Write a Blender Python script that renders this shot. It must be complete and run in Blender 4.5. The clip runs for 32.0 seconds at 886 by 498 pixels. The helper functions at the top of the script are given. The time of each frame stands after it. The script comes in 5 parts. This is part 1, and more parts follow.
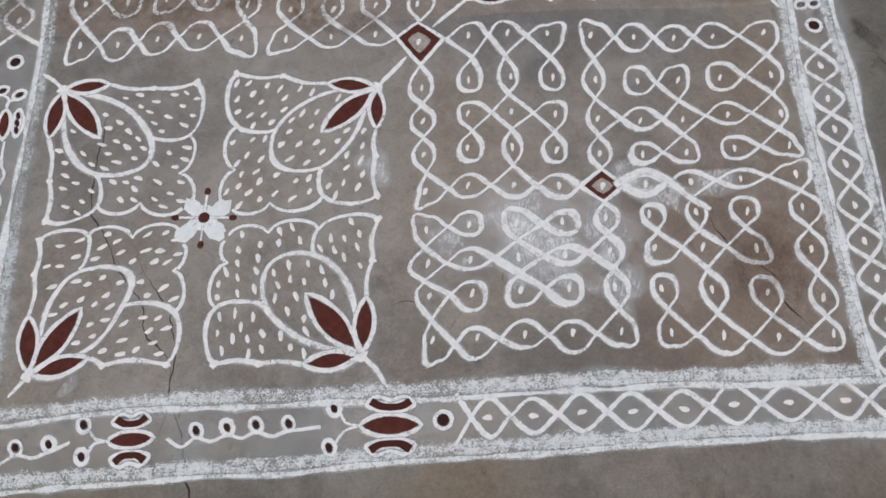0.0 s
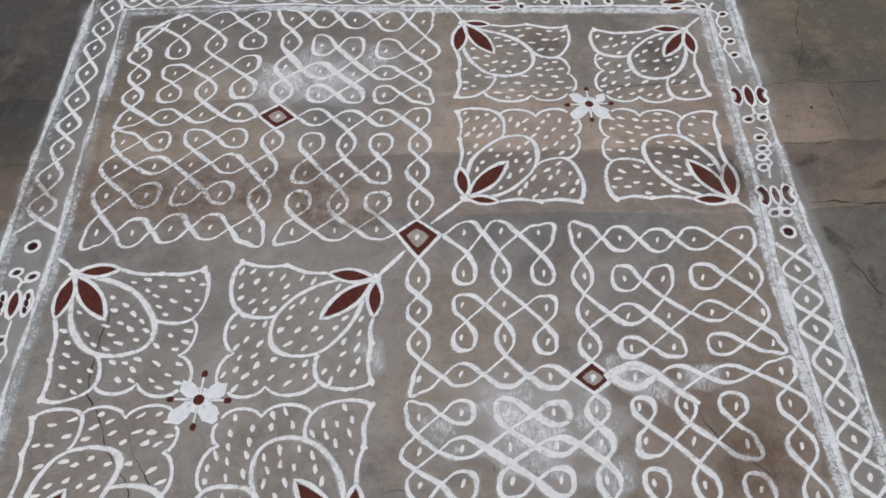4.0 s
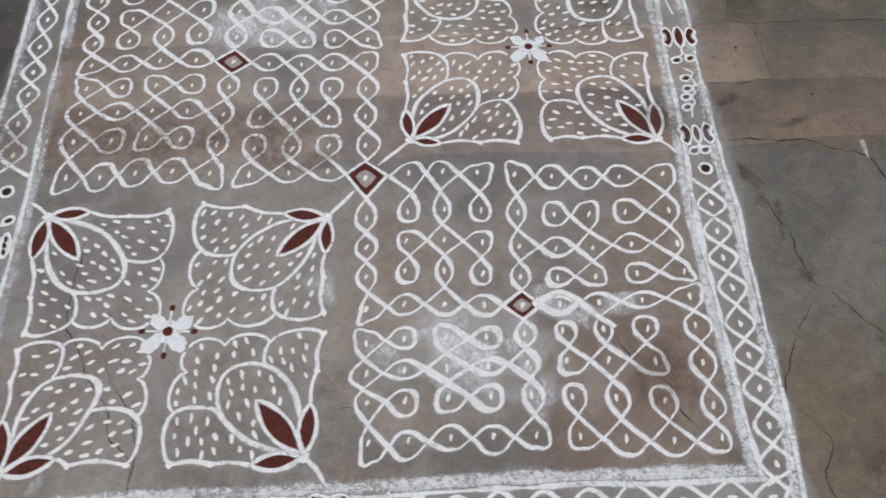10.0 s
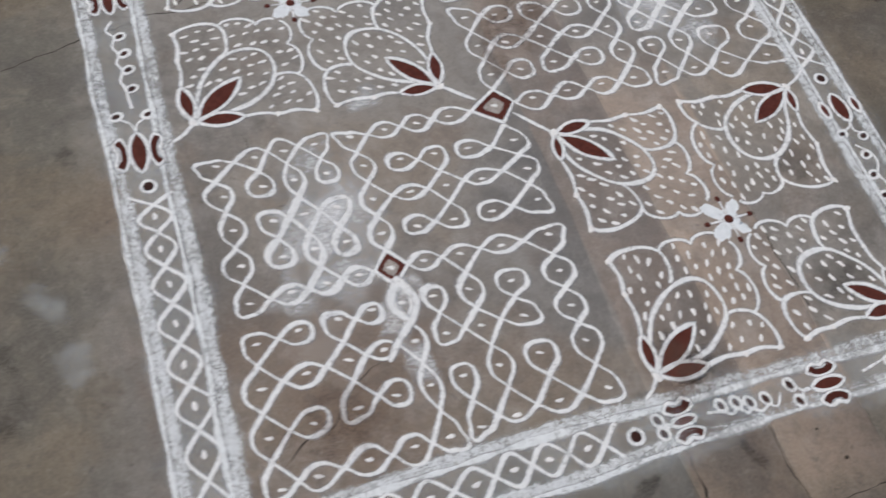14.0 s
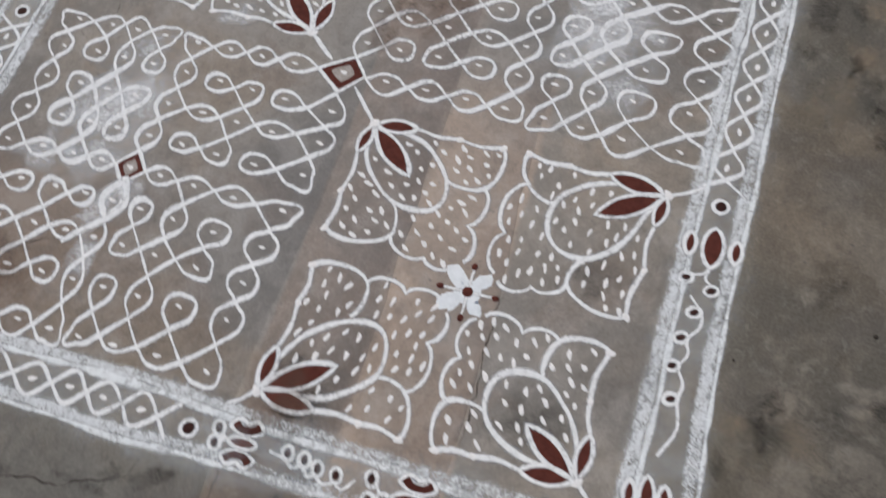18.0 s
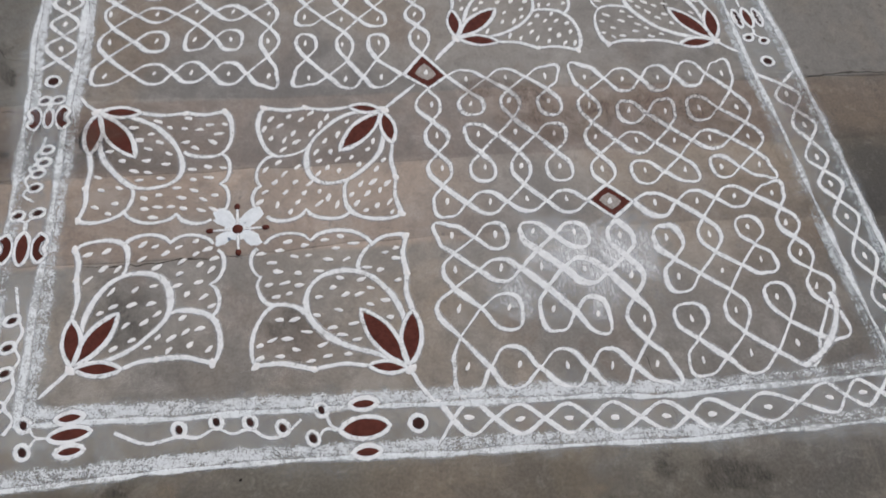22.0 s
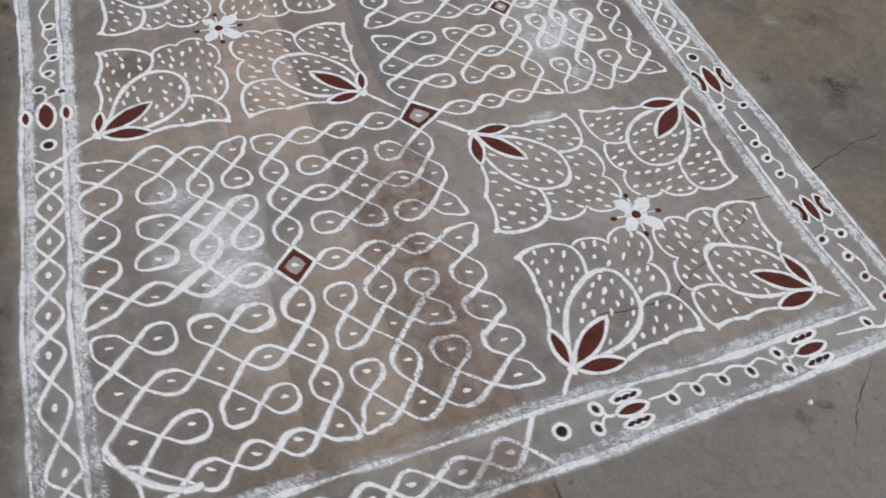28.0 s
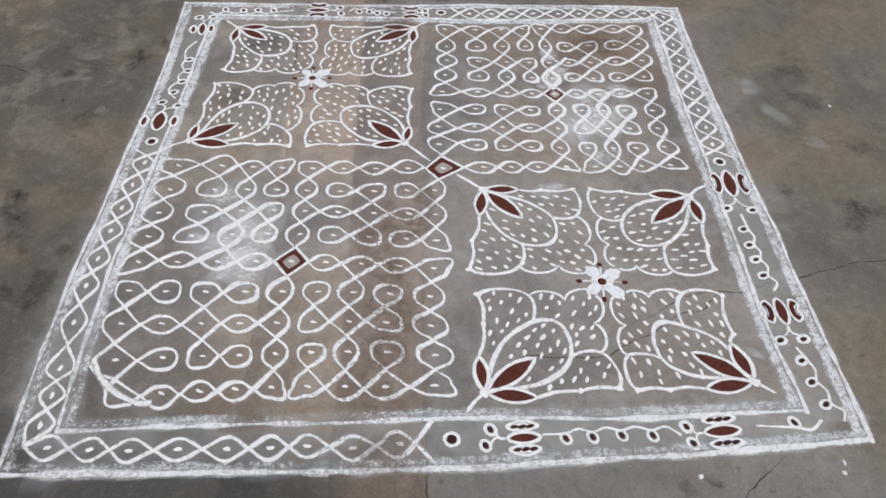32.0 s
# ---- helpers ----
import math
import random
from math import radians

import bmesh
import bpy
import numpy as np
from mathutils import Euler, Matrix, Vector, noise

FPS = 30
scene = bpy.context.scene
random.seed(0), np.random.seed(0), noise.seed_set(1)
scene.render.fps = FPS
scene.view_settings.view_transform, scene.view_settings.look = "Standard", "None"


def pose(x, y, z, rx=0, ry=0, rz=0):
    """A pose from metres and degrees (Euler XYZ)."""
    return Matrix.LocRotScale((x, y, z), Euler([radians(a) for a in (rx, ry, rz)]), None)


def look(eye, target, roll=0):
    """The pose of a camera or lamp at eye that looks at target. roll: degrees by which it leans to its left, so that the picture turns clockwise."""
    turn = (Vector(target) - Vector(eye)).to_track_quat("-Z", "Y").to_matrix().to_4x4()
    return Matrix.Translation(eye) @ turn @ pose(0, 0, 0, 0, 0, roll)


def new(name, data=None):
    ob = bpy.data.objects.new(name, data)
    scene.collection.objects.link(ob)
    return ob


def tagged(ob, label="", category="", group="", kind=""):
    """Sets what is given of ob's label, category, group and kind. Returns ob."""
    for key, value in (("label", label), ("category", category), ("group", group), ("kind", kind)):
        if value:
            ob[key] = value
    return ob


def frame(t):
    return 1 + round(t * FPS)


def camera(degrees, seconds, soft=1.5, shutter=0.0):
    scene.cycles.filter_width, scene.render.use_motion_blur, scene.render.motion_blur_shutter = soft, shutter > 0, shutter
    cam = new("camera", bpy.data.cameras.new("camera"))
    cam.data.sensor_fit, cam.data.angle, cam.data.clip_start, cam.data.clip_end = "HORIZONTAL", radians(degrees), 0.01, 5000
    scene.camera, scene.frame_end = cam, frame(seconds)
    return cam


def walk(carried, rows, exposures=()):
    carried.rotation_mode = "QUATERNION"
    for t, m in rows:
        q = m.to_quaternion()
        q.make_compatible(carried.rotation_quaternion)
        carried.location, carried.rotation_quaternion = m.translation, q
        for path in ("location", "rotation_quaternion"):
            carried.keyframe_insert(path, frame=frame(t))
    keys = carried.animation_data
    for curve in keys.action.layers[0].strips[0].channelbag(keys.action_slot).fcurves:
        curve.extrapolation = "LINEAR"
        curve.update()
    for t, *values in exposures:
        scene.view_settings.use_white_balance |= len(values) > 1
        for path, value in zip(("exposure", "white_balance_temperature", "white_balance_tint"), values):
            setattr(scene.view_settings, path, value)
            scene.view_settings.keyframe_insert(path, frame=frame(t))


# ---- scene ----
# One courtyard floor of worn cement with a large powder drawing (kolam) on it, filmed on a walk round it.
import itertools

cam = camera(56.8, 32.0, soft=1.55, shutter=0.55)
PATH = [
    (0, (0.1699, -1.0807, 1.4793), (0.057, -0.3337, -0.3721), -5.93),
    (0.5, (0.185, -1.0988, 1.4889), (0.0518, -0.2956, -0.3383), -5.24),
    (1, (0.1952, -1.0914, 1.4913), (0.0414, -0.1807, -0.2825), -5.41),
    (1.5, (0.1898, -1.1033, 1.4922), (0.0311, -0.1142, -0.24), -5.12),
    (2, (0.1851, -1.1065, 1.4962), (0.0274, -0.0671, -0.2047), -4.73),
    (2.5, (0.1794, -1.1133, 1.4987), (0.0279, -0.005, -0.1595), -4.05),
    (4.5, (0.1736, -1.1236, 1.5106), (0.0596, 0.0498, -0.105), -1.77),
    (5, (0.1805, -1.1056, 1.5118), (0.0706, -0.073, -0.1982), -2.28),
    (5.5, (0.1808, -1.0982, 1.5), (0.0842, -0.2492, -0.3088), -2.74),
    (6, (0.1876, -1.0914, 1.5073), (0.0919, -0.3034, -0.329), -3.37),
    (6.5, (0.1739, -1.0642, 1.569), (0.0948, -0.2966, -0.2759), -2.79),
    (7, (0.1786, -1.0672, 1.6269), (0.1103, -0.2959, -0.2176), -2.95),
    (7.5, (0.1868, -1.0915, 1.6557), (0.1329, -0.2682, -0.1657), -2.28),
    (8, (0.2041, -1.1042, 1.683), (0.1514, -0.2381, -0.1195), -2.2),
    (8.5, (0.206, -1.1089, 1.7007), (0.1453, -0.1828, -0.0703), -2.57),
    (9, (0.2132, -1.1186, 1.7133), (0.1481, -0.1617, -0.0415), -2.6),
    (9.5, (0.2132, -1.1429, 1.7196), (0.1477, -0.1577, -0.0189), -2.33),
    (10, (0.267, -1.1608, 1.6804), (0.2017, -0.1653, -0.0525), -1.19),
    (10.5, (0.3811, -1.158, 1.6416), (0.3032, -0.1581, -0.0897), 0.96),
    (11, (0.5378, -1.0609, 1.5838), (0.3888, -0.0624, -0.1433), 7.82),
    (11.3, (0.6191, -1.0311, 1.6053), (0.33, -0.0853, -0.1325), 4.13),
    (11.5, (0.6816, -1.0169, 1.6002), (0.2898, -0.112, -0.1404), 3.51),
    (12, (0.9101, -0.947, 1.6143), (0.3673, -0.129, -0.128), 8.53),
    (12.5, (1.0242, -0.9113, 1.6026), (0.3695, -0.1986, -0.1475), 9.7),
    (12.7, (1.0738, -0.884, 1.5671), (0.3364, -0.2474, -0.1799), 7.34),
    (13, (1.0872, -0.8911, 1.5757), (0.3295, -0.3024, -0.1797), 7.96),
    (13.3, (1.14, -0.8091, 1.5665), (0.2705, -0.3886, -0.1844), 5.93),
    (13.5, (1.1501, -0.7434, 1.559), (0.2652, -0.3263, -0.1865), 10.61),
    (14, (1.1785, -0.5589, 1.5487), (0.267, -0.1731, -0.1889), 11.02),
    (14.5, (1.1298, -0.395, 1.5308), (0.209, -0.0406, -0.2086), 9.45),
    (15, (1.1198, -0.2647, 1.5205), (0.1489, -0.0397, -0.214), 4.03),
    (15.5, (1.1296, -0.118, 1.5006), (0.1087, -0.0033, -0.2154), 4.32),
    (17.5, (0.9601, 0.4265, 1.4777), (0.0827, 0.1028, -0.2906), -6.44),
    (18, (0.9806, 0.6902, 1.5112), (0.2108, 0.3138, -0.2954), -5.13),
    (18.5, (1.0406, 0.7268, 1.5134), (0.3055, 0.3426, -0.3063), -6.02),
    (19, (1.0501, 0.7819, 1.4939), (0.4131, 0.4183, -0.3669), -7.4),
    (19.5, (1.0096, 0.9995, 1.4851), (0.3553, 0.514, -0.3411), 2.22),
    (20, (0.8568, 1.1095, 1.5104), (0.3611, 0.4529, -0.3137), 5.94),
    (20.5, (0.7053, 1.1574, 1.4839), (0.3033, 0.3848, -0.3152), 6.61),
    (21, (0.5098, 1.2384, 1.4741), (0.2152, 0.3831, -0.3088), 7.88),
    (21.3, (0.3813, 1.3384, 1.4654), (0.0831, 0.4413, -0.2968), 12.97),
    (21.5, (0.2779, 1.3518, 1.475), (0.0301, 0.4567, -0.2965), 13.53),
    (22, (0.1668, 1.3968, 1.4516), (-0.0466, 0.3513, -0.2398), 10.27),
    (22.5, (0.0691, 1.4649, 1.4884), (-0.0543, 0.3606, -0.174), 5.77),
    (23, (-0.0933, 1.4391, 1.4937), (-0.2037, 0.1897, -0.0639), 6.47),
    (23.5, (-0.2258, 1.4262, 1.5062), (-0.2853, 0.1293, -0.0158), 6.47),
    (24, (-0.3234, 1.3538, 1.4906), (-0.3507, 0.158, -0.1128), 2.88),
    (24.5, (-0.4664, 1.2148, 1.4855), (-0.4281, 0.1628, -0.2148), 3.74),
    (25, (-0.6743, 1.1249, 1.5021), (-0.1976, 0.1743, -0.1925), -4.79),
    (25.5, (-0.9418, 1.0461, 1.5469), (-0.3688, 0.1668, -0.1561), 7.05),
    (27.5, (-1.3794, 0.5449, 1.4827), (-0.3142, -0.0078, -0.1169), 12.31),
    (28, (-1.4283, 0.435, 1.479), (-0.324, 0.0075, -0.1323), 8.42),
    (28.5, (-1.4532, 0.2843, 1.4924), (-0.3448, -0.1008, -0.1267), 9.95),
    (28.8, (-1.5326, 0.1905, 1.4969), (-0.3783, -0.0324, -0.1217), 6.08),
    (29, (-1.5999, 0.0957, 1.5229), (-0.4318, -0.0047, -0.0971), 5.67),
    (29.5, (-1.7065, -0.0222, 1.5586), (-0.4105, 0.0106, 0.0355), 2.7),
    (30, (-1.752, -0.0259, 1.5753), (-0.4132, 0.0249, 0.0904), 1.97),
    (30.5, (-1.7599, -0.0602, 1.5633), (-0.402, -0.0128, 0.0959), 1.97),
    (31, (-1.7591, -0.0902, 1.5707), (-0.3956, -0.0396, 0.109), 1.9),
    (31.5, (-1.784, -0.0961, 1.5774), (-0.4189, -0.0404, 0.1173), 1.76),
    (32, (-1.8008, -0.0927, 1.5883), (-0.438, -0.0264, 0.1259), 1.34),
]
walk(cam, [(t, look(eye, target, roll)) for t, eye, target, roll in PATH],
     exposures=[(0, 0.1, 6620, 10), (1, 0.05, 6620, 10), (2.5, 0.08, 6620, 10), (5, 0.09, 6620, 10), (9, 0.12, 6620, 10), (11, 0.2, 6620, 10), (13, 0.14, 6620, 10), (15, 0.12, 6620, 10), (18, 0.09, 6620, 10), (20, 0.25, 6620, 10), (21, 0.21, 6620, 10), (22, 0.11, 6620, 10), (24, 0.14, 6620, 10), (28, 0.16, 6620, 10), (30, 0.25, 6620, 10), (32, 0.35, 6620, 10)])

# ---- light: open shade under a pale sky ----
SUN_HEIGHT, SUN_TURN = radians(58), radians(205)
world = bpy.data.worlds.new("pale_sky")
scene.world = world
world.use_nodes = True
wn, wl = world.node_tree.nodes, world.node_tree.links
wn.clear()
sky = wn.new("ShaderNodeTexSky")
sky.sky_type = "NISHITA"
sky.sun_disc = False
sky.sun_elevation, sky.sun_rotation = SUN_HEIGHT, SUN_TURN
sky.air_density, sky.dust_density = 1.0, 4.0
sky_back = wn.new("ShaderNodeBackground")
sky_back.inputs["Strength"].default_value = 0.11
sky_out = wn.new("ShaderNodeOutputWorld")
wl.new(sky.outputs["Color"], sky_back.inputs["Color"])
wl.new(sky_back.outputs["Background"], sky_out.inputs["Surface"])
sun_data = bpy.data.lights.new("sun", "SUN")
sun_data.energy, sun_data.angle, sun_data.color = 0.9, radians(40), (1.0, 0.95, 0.88)
sun = new("sun", sun_data)
sun.matrix_world = look((0, 0, 0), (-math.sin(SUN_TURN) * math.cos(SUN_HEIGHT), -math.cos(SUN_TURN) * math.cos(SUN_HEIGHT), -math.sin(SUN_HEIGHT)))
tagged(sun, "pale diffuse daylight", "light", kind="structure")


# ---- materials ----
class Nodes:
    """Short hand for one node material."""

    def __init__(self, name):
        self.mat = bpy.data.materials.new(name)
        self.mat.use_nodes = True
        self.tree = self.mat.node_tree
        self.bsdf = self.tree.nodes["Principled BSDF"]
        self.out = self.tree.nodes["Material Output"]
        self.pos = self.tree.nodes.new("ShaderNodeNewGeometry").outputs["Position"]

    def link(self, a, b):
        self.tree.links.new(a, b)

    def put(self, socket, value):
        if hasattr(value, "is_output"):
            self.link(value, socket)
        elif isinstance(value, tuple) and len(value) == 3 and socket.type == "RGBA":
            socket.default_value = (*value, 1)
        else:
            socket.default_value = value

    def noise(self, scale, detail=4.0, rough=0.55, at=None, warp=0.0):
        n = self.tree.nodes.new("ShaderNodeTexNoise")
        n.inputs["Scale"].default_value, n.inputs["Detail"].default_value = scale, detail
        n.inputs["Roughness"].default_value, n.inputs["Distortion"].default_value = rough, warp
        self.link(at or self.pos, n.inputs["Vector"])
        return n.outputs["Fac"]

    def math(self, op, a, b=0.0, c=0.0):
        n = self.tree.nodes.new("ShaderNodeMath")
        n.operation = op
        for socket, value in zip(n.inputs, (a, b, c)):
            self.put(socket, value)
        return n.outputs[0]

    def range(self, value, a, b, to_a=0.0, to_b=1.0, smooth=True):
        n = self.tree.nodes.new("ShaderNodeMapRange")
        n.interpolation_type = "SMOOTHSTEP" if smooth else "LINEAR"
        for key, v in (("Value", value), ("From Min", a), ("From Max", b), ("To Min", to_a), ("To Max", to_b)):
            self.put(n.inputs[key], v)
        return n.outputs["Result"]

    def mix(self, fac, a, b, how="MIX"):
        n = self.tree.nodes.new("ShaderNodeMix")
        n.data_type, n.blend_type = "RGBA", how
        self.put(n.inputs["Factor"], fac)
        self.put(n.inputs[6], a)
        self.put(n.inputs[7], b)
        return n.outputs[2]

    def xyz(self, vector=None):
        n = self.tree.nodes.new("ShaderNodeSeparateXYZ")
        self.link(vector or self.pos, n.inputs[0])
        return n.outputs

    def combine(self, x, y, z=0.0):
        n = self.tree.nodes.new("ShaderNodeCombineXYZ")
        for socket, value in zip(n.inputs, (x, y, z)):
            self.put(socket, value)
        return n.outputs[0]

    def bump(self, height, strength=0.3, distance=0.002):
        n = self.tree.nodes.new("ShaderNodeBump")
        n.inputs["Strength"].default_value, n.inputs["Distance"].default_value = strength, distance
        self.link(height, n.inputs["Height"])
        self.link(n.outputs["Normal"], self.bsdf.inputs["Normal"])

    def finish(self, colour, rough=0.9, alpha=None, specular=0.3):
        self.put(self.bsdf.inputs["Base Color"], colour)
        self.put(self.bsdf.inputs["Roughness"], rough)
        self.bsdf.inputs["Specular IOR Level"].default_value = specular
        if alpha is not None:
            self.link(alpha, self.bsdf.inputs["Alpha"])
        return self.mat


SLANT = 0.09  # the cement strips run slightly askew to the drawing


def cement():
    m = Nodes("worn_cement")
    x, y, _ = m.xyz()
    s = m.math("MULTIPLY_ADD", x, -SLANT, y)
    wander = m.math("MULTIPLY", m.math("SUBTRACT", m.noise(5.0, 6, 0.62), 0.5), 0.10)
    sw = m.math("ADD", s, wander)
    sn = m.math("MULTIPLY_ADD", wander, 0.22, s)
    broad = m.noise(1.1, 4, 0.5)
    patch = m.noise(2.1, 6, 0.56, warp=0.6)
    blot = m.noise(7.5, 6, 0.66, warp=0.5)
    grain = m.noise(160.0, 3, 0.6)
    fine = m.noise(600.0, 2, 0.5)
    colour = m.mix(m.range(broad, 0.40, 0.60), (0.158, 0.152, 0.140), (0.215, 0.192, 0.162))
    colour = m.mix(m.range(patch, 0.49, 0.60, 0, 0.7), colour, (0.235, 0.188, 0.138))
    colour = m.mix(m.range(patch, 0.48, 0.38, 0, 0.7), colour, (0.112, 0.109, 0.102))
    # brown strip
    brown = m.math("MULTIPLY", m.range(sn, 0.055, 0.066), m.range(sw, 0.275, 0.245))
    colour = m.mix(m.math("MULTIPLY", brown, m.range(blot, 0.38, 0.62, 0.55, 0.85)), colour, (0.156, 0.112, 0.086))
    # tan strip
    st = m.math("MULTIPLY_ADD", wander, 0.5, s)
    tan = m.math("MULTIPLY", m.range(st, 0.245, 0.278), m.range(st, 0.490, 0.474))
    tan = m.math("MULTIPLY", tan, m.math("MULTIPLY", m.range(x, -0.30, 0.20), m.range(x, 0.96, 1.10, 1.0, 0.38)))
    colour = m.mix(m.math("MULTIPLY", tan, m.range(patch, 0.36, 0.60, 0.70, 1.0)), colour, (0.350, 0.268, 0.207))
    # brown stain in one corner of the knots
    dx, dy = m.math("SUBTRACT", x, 0.68), m.math("SUBTRACT", y, -0.47)
    far = m.math("SQRT", m.math("ADD", m.math("MULTIPLY", dx, dx), m.math("MULTIPLY", dy, dy)))
    stain = m.range(m.math("MULTIPLY_ADD", m.math("SUBTRACT", patch, 0.5), 0.9, far), 0.36, 0.10, 0, 0.95)
    colour = m.mix(stain, colour, (0.168, 0.118, 0.080))
    # smooth grey slab beside the drawing
    smooth = m.math("MULTIPLY", m.math("MULTIPLY", m.range(x, 0.06, -0.08), m.range(y, -1.15, -0.80)), m.range(sw, 0.06, 0.03))
    colour = m.mix(m.math("MULTIPLY", smooth, 0.65), colour, (0.265, 0.253, 0.230))
    slab = m.math("MULTIPLY", m.range(x, -0.80, -0.98), m.range(sn, 0.065, 0.055))
    colour = m.mix(m.math("MULTIPLY", slab, 0.8), colour, (0.166, 0.163, 0.151))
    # much darker grey past the left side, above the joint
    blackish = m.math("MULTIPLY", m.range(x, -0.85, -1.02), m.range(sw, 0.20, 0.32))
    colour = m.mix(m.math("MULTIPLY", blackish, 0.95), colour, (0.036, 0.037, 0.038))
    # grey slab on the other side, bounded by a bent joint
    rim = m.math("MULTIPLY_ADD", m.range(x, 1.25, 1.45), -0.26, 0.145)
    inlaid = m.math("MULTIPLY", m.range(x, 0.85, 0.90), m.range(m.math("SUBTRACT", rim, y), 0.0, 0.012))
    inlaid = m.math("MULTIPLY", inlaid, m.range(m.math("MULTIPLY_ADD", m.math("SUBTRACT", blot, 0.5), 0.7, m.math("MULTIPLY_ADD", x, 0.35, y)), -0.16, 0.10))
    # pale worn and dark blotches, more of them outside the drawing
    out = m.range(m.math("MAXIMUM", m.math("ABSOLUTE", x), m.math("ABSOLUTE", y)), 0.80, 1.05)
    bare = m.math("MULTIPLY", out, m.math("SUBTRACT", 1.0, m.math("MAXIMUM", slab, m.math("MAXIMUM", brown, tan))))
    # bare cement outside is painted darker, for light that falls off outward
    colour = m.mix(m.math("MULTIPLY", bare, m.range(y, -0.95, -0.60, 0.42, 0.60)), colour, (0.070, 0.067, 0.051))
    trodden = m.math("MULTIPLY", m.range(x, -0.84, -0.98), m.range(sn, 0.055, 0.066))
    colour = m.mix(m.math("MULTIPLY", trodden, 0.48), colour, (0.060, 0.053, 0.043))
    corner = m.math("MULTIPLY", m.range(x, -0.35, -0.80), m.range(y, 0.28, 0.60))
    colour = m.mix(m.math("MULTIPLY", corner, 0.70), colour, (0.058, 0.059, 0.060))
    # soft shade painted into the cement past the right and far sides
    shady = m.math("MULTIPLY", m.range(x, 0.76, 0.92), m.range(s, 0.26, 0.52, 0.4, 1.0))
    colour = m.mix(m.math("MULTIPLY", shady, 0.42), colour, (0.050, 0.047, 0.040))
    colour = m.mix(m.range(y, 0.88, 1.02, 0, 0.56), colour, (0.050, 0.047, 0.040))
    colour = m.mix(m.math("MULTIPLY", bare, 0.8), colour, m.mix(1.0, colour, (1.0, 1.0, 0.90), "MULTIPLY"))
    colour = m.mix(m.math("MULTIPLY", inlaid, 0.85), colour, m.mix(m.range(patch, 0.42, 0.58), (0.118, 0.118, 0.107), (0.178, 0.176, 0.156)))
    pale = m.math("MULTIPLY", m.range(blot, 0.50, 0.64), m.math("MULTIPLY_ADD", out, 0.14, 0.12))
    colour = m.mix(pale, colour, (0.265, 0.228, 0.178))
    # warm dust trodden into the bare cement, in broad soft clouds
    warm = m.math("MULTIPLY", m.range(m.noise(1.5, 4, 0.5, warp=0.4), 0.44, 0.60), m.math("MULTIPLY", out, m.math("SUBTRACT", 1.0, m.math("MAXIMUM", m.math("MAXIMUM", slab, inlaid), m.math("MAXIMUM", blackish, corner)))))
    colour = m.mix(m.math("MULTIPLY", warm, 0.50), colour, (0.190, 0.148, 0.100))
    # rusty brown smears inside the drawing
    rust = m.range(m.noise(4.6, 6, 0.62, warp=0.8), 0.53, 0.64)
    colour = m.mix(m.math("MULTIPLY", m.math("MULTIPLY", rust, m.math("SUBTRACT", 1.0, out)), 0.38), colour, (0.150, 0.102, 0.074))
    scab = m.math("MULTIPLY", m.range(m.noise(6.5, 6, 0.60, warp=0.35), 0.49, 0.58), m.range(y, 0.98, 1.10))
    colour = m.mix(m.math("MULTIPLY", scab, m.range(x, -0.15, 0.30, 0.25, 0.46)), colour, (0.245, 0.222, 0.185))
    dark = m.math("MULTIPLY", m.range(m.noise(2.7, 6, 0.58, warp=0.9), 0.50, 0.38), m.math("MULTIPLY_ADD", out, 0.14, 0.30))
    dark = m.math("MULTIPLY", dark, m.math("SUBTRACT", 1.0, m.math("MULTIPLY", slab, 0.85)))
    colour = m.mix(dark, colour, (0.062, 0.060, 0.056))
    # trodden dirt in small clouds and scuffs
    scuff = m.noise(15.0, 7, 0.74, warp=0.8)
    soiled = m.math("MULTIPLY", m.range(scuff, 0.52, 0.36), m.math("SUBTRACT", 1.0, m.math("MULTIPLY", slab, 0.8)))
    colour = m.mix(m.math("MULTIPLY", soiled, 0.24), colour, (0.075, 0.064, 0.052))
    worn = m.noise(1.0, 5, 0.65, at=m.combine(m.math("MULTIPLY", x, 60.0), m.math("MULTIPLY", y, 16.0)))
    colour = m.mix(m.range(worn, 0.56, 0.70, 0, 0.07), colour, (0.36, 0.335, 0.30))
    mottle = m.noise(34.0, 6, 0.74, warp=0.5)
    colour = m.mix(m.range(mottle, 0.51, 0.38, 0, 0.26), colour, (0.070, 0.062, 0.054))
    colour = m.mix(m.range(mottle, 0.53, 0.66, 0, 0.20), colour, (0.300, 0.284, 0.262))
    pits = m.math("MULTIPLY", m.range(m.noise(38.0, 3, 0.5), 0.34, 0.26), 0.6)
    colour = m.mix(pits, colour, (0.065, 0.057, 0.05))
    colour = m.mix(m.range(grain, 0.38, 0.62), m.mix(0.09, colour, (0.06, 0.055, 0.05)), m.mix(0.05, colour, (0.5, 0.47, 0.43)))
    # the dark zone past the left side, darkened once more
    colour = m.mix(m.math("MULTIPLY", blackish, 0.40), colour, (0.030, 0.031, 0.032))
    # a dusting of powder rubbed into the cement inside the drawing; inner also paints in a brighter middle, for light
    # that falls off outward
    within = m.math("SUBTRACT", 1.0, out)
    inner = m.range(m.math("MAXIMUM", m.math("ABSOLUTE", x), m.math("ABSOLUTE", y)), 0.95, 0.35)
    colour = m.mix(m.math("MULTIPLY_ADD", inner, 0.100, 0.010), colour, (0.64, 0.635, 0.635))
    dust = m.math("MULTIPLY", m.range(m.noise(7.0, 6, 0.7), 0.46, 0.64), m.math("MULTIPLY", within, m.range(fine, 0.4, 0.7)))
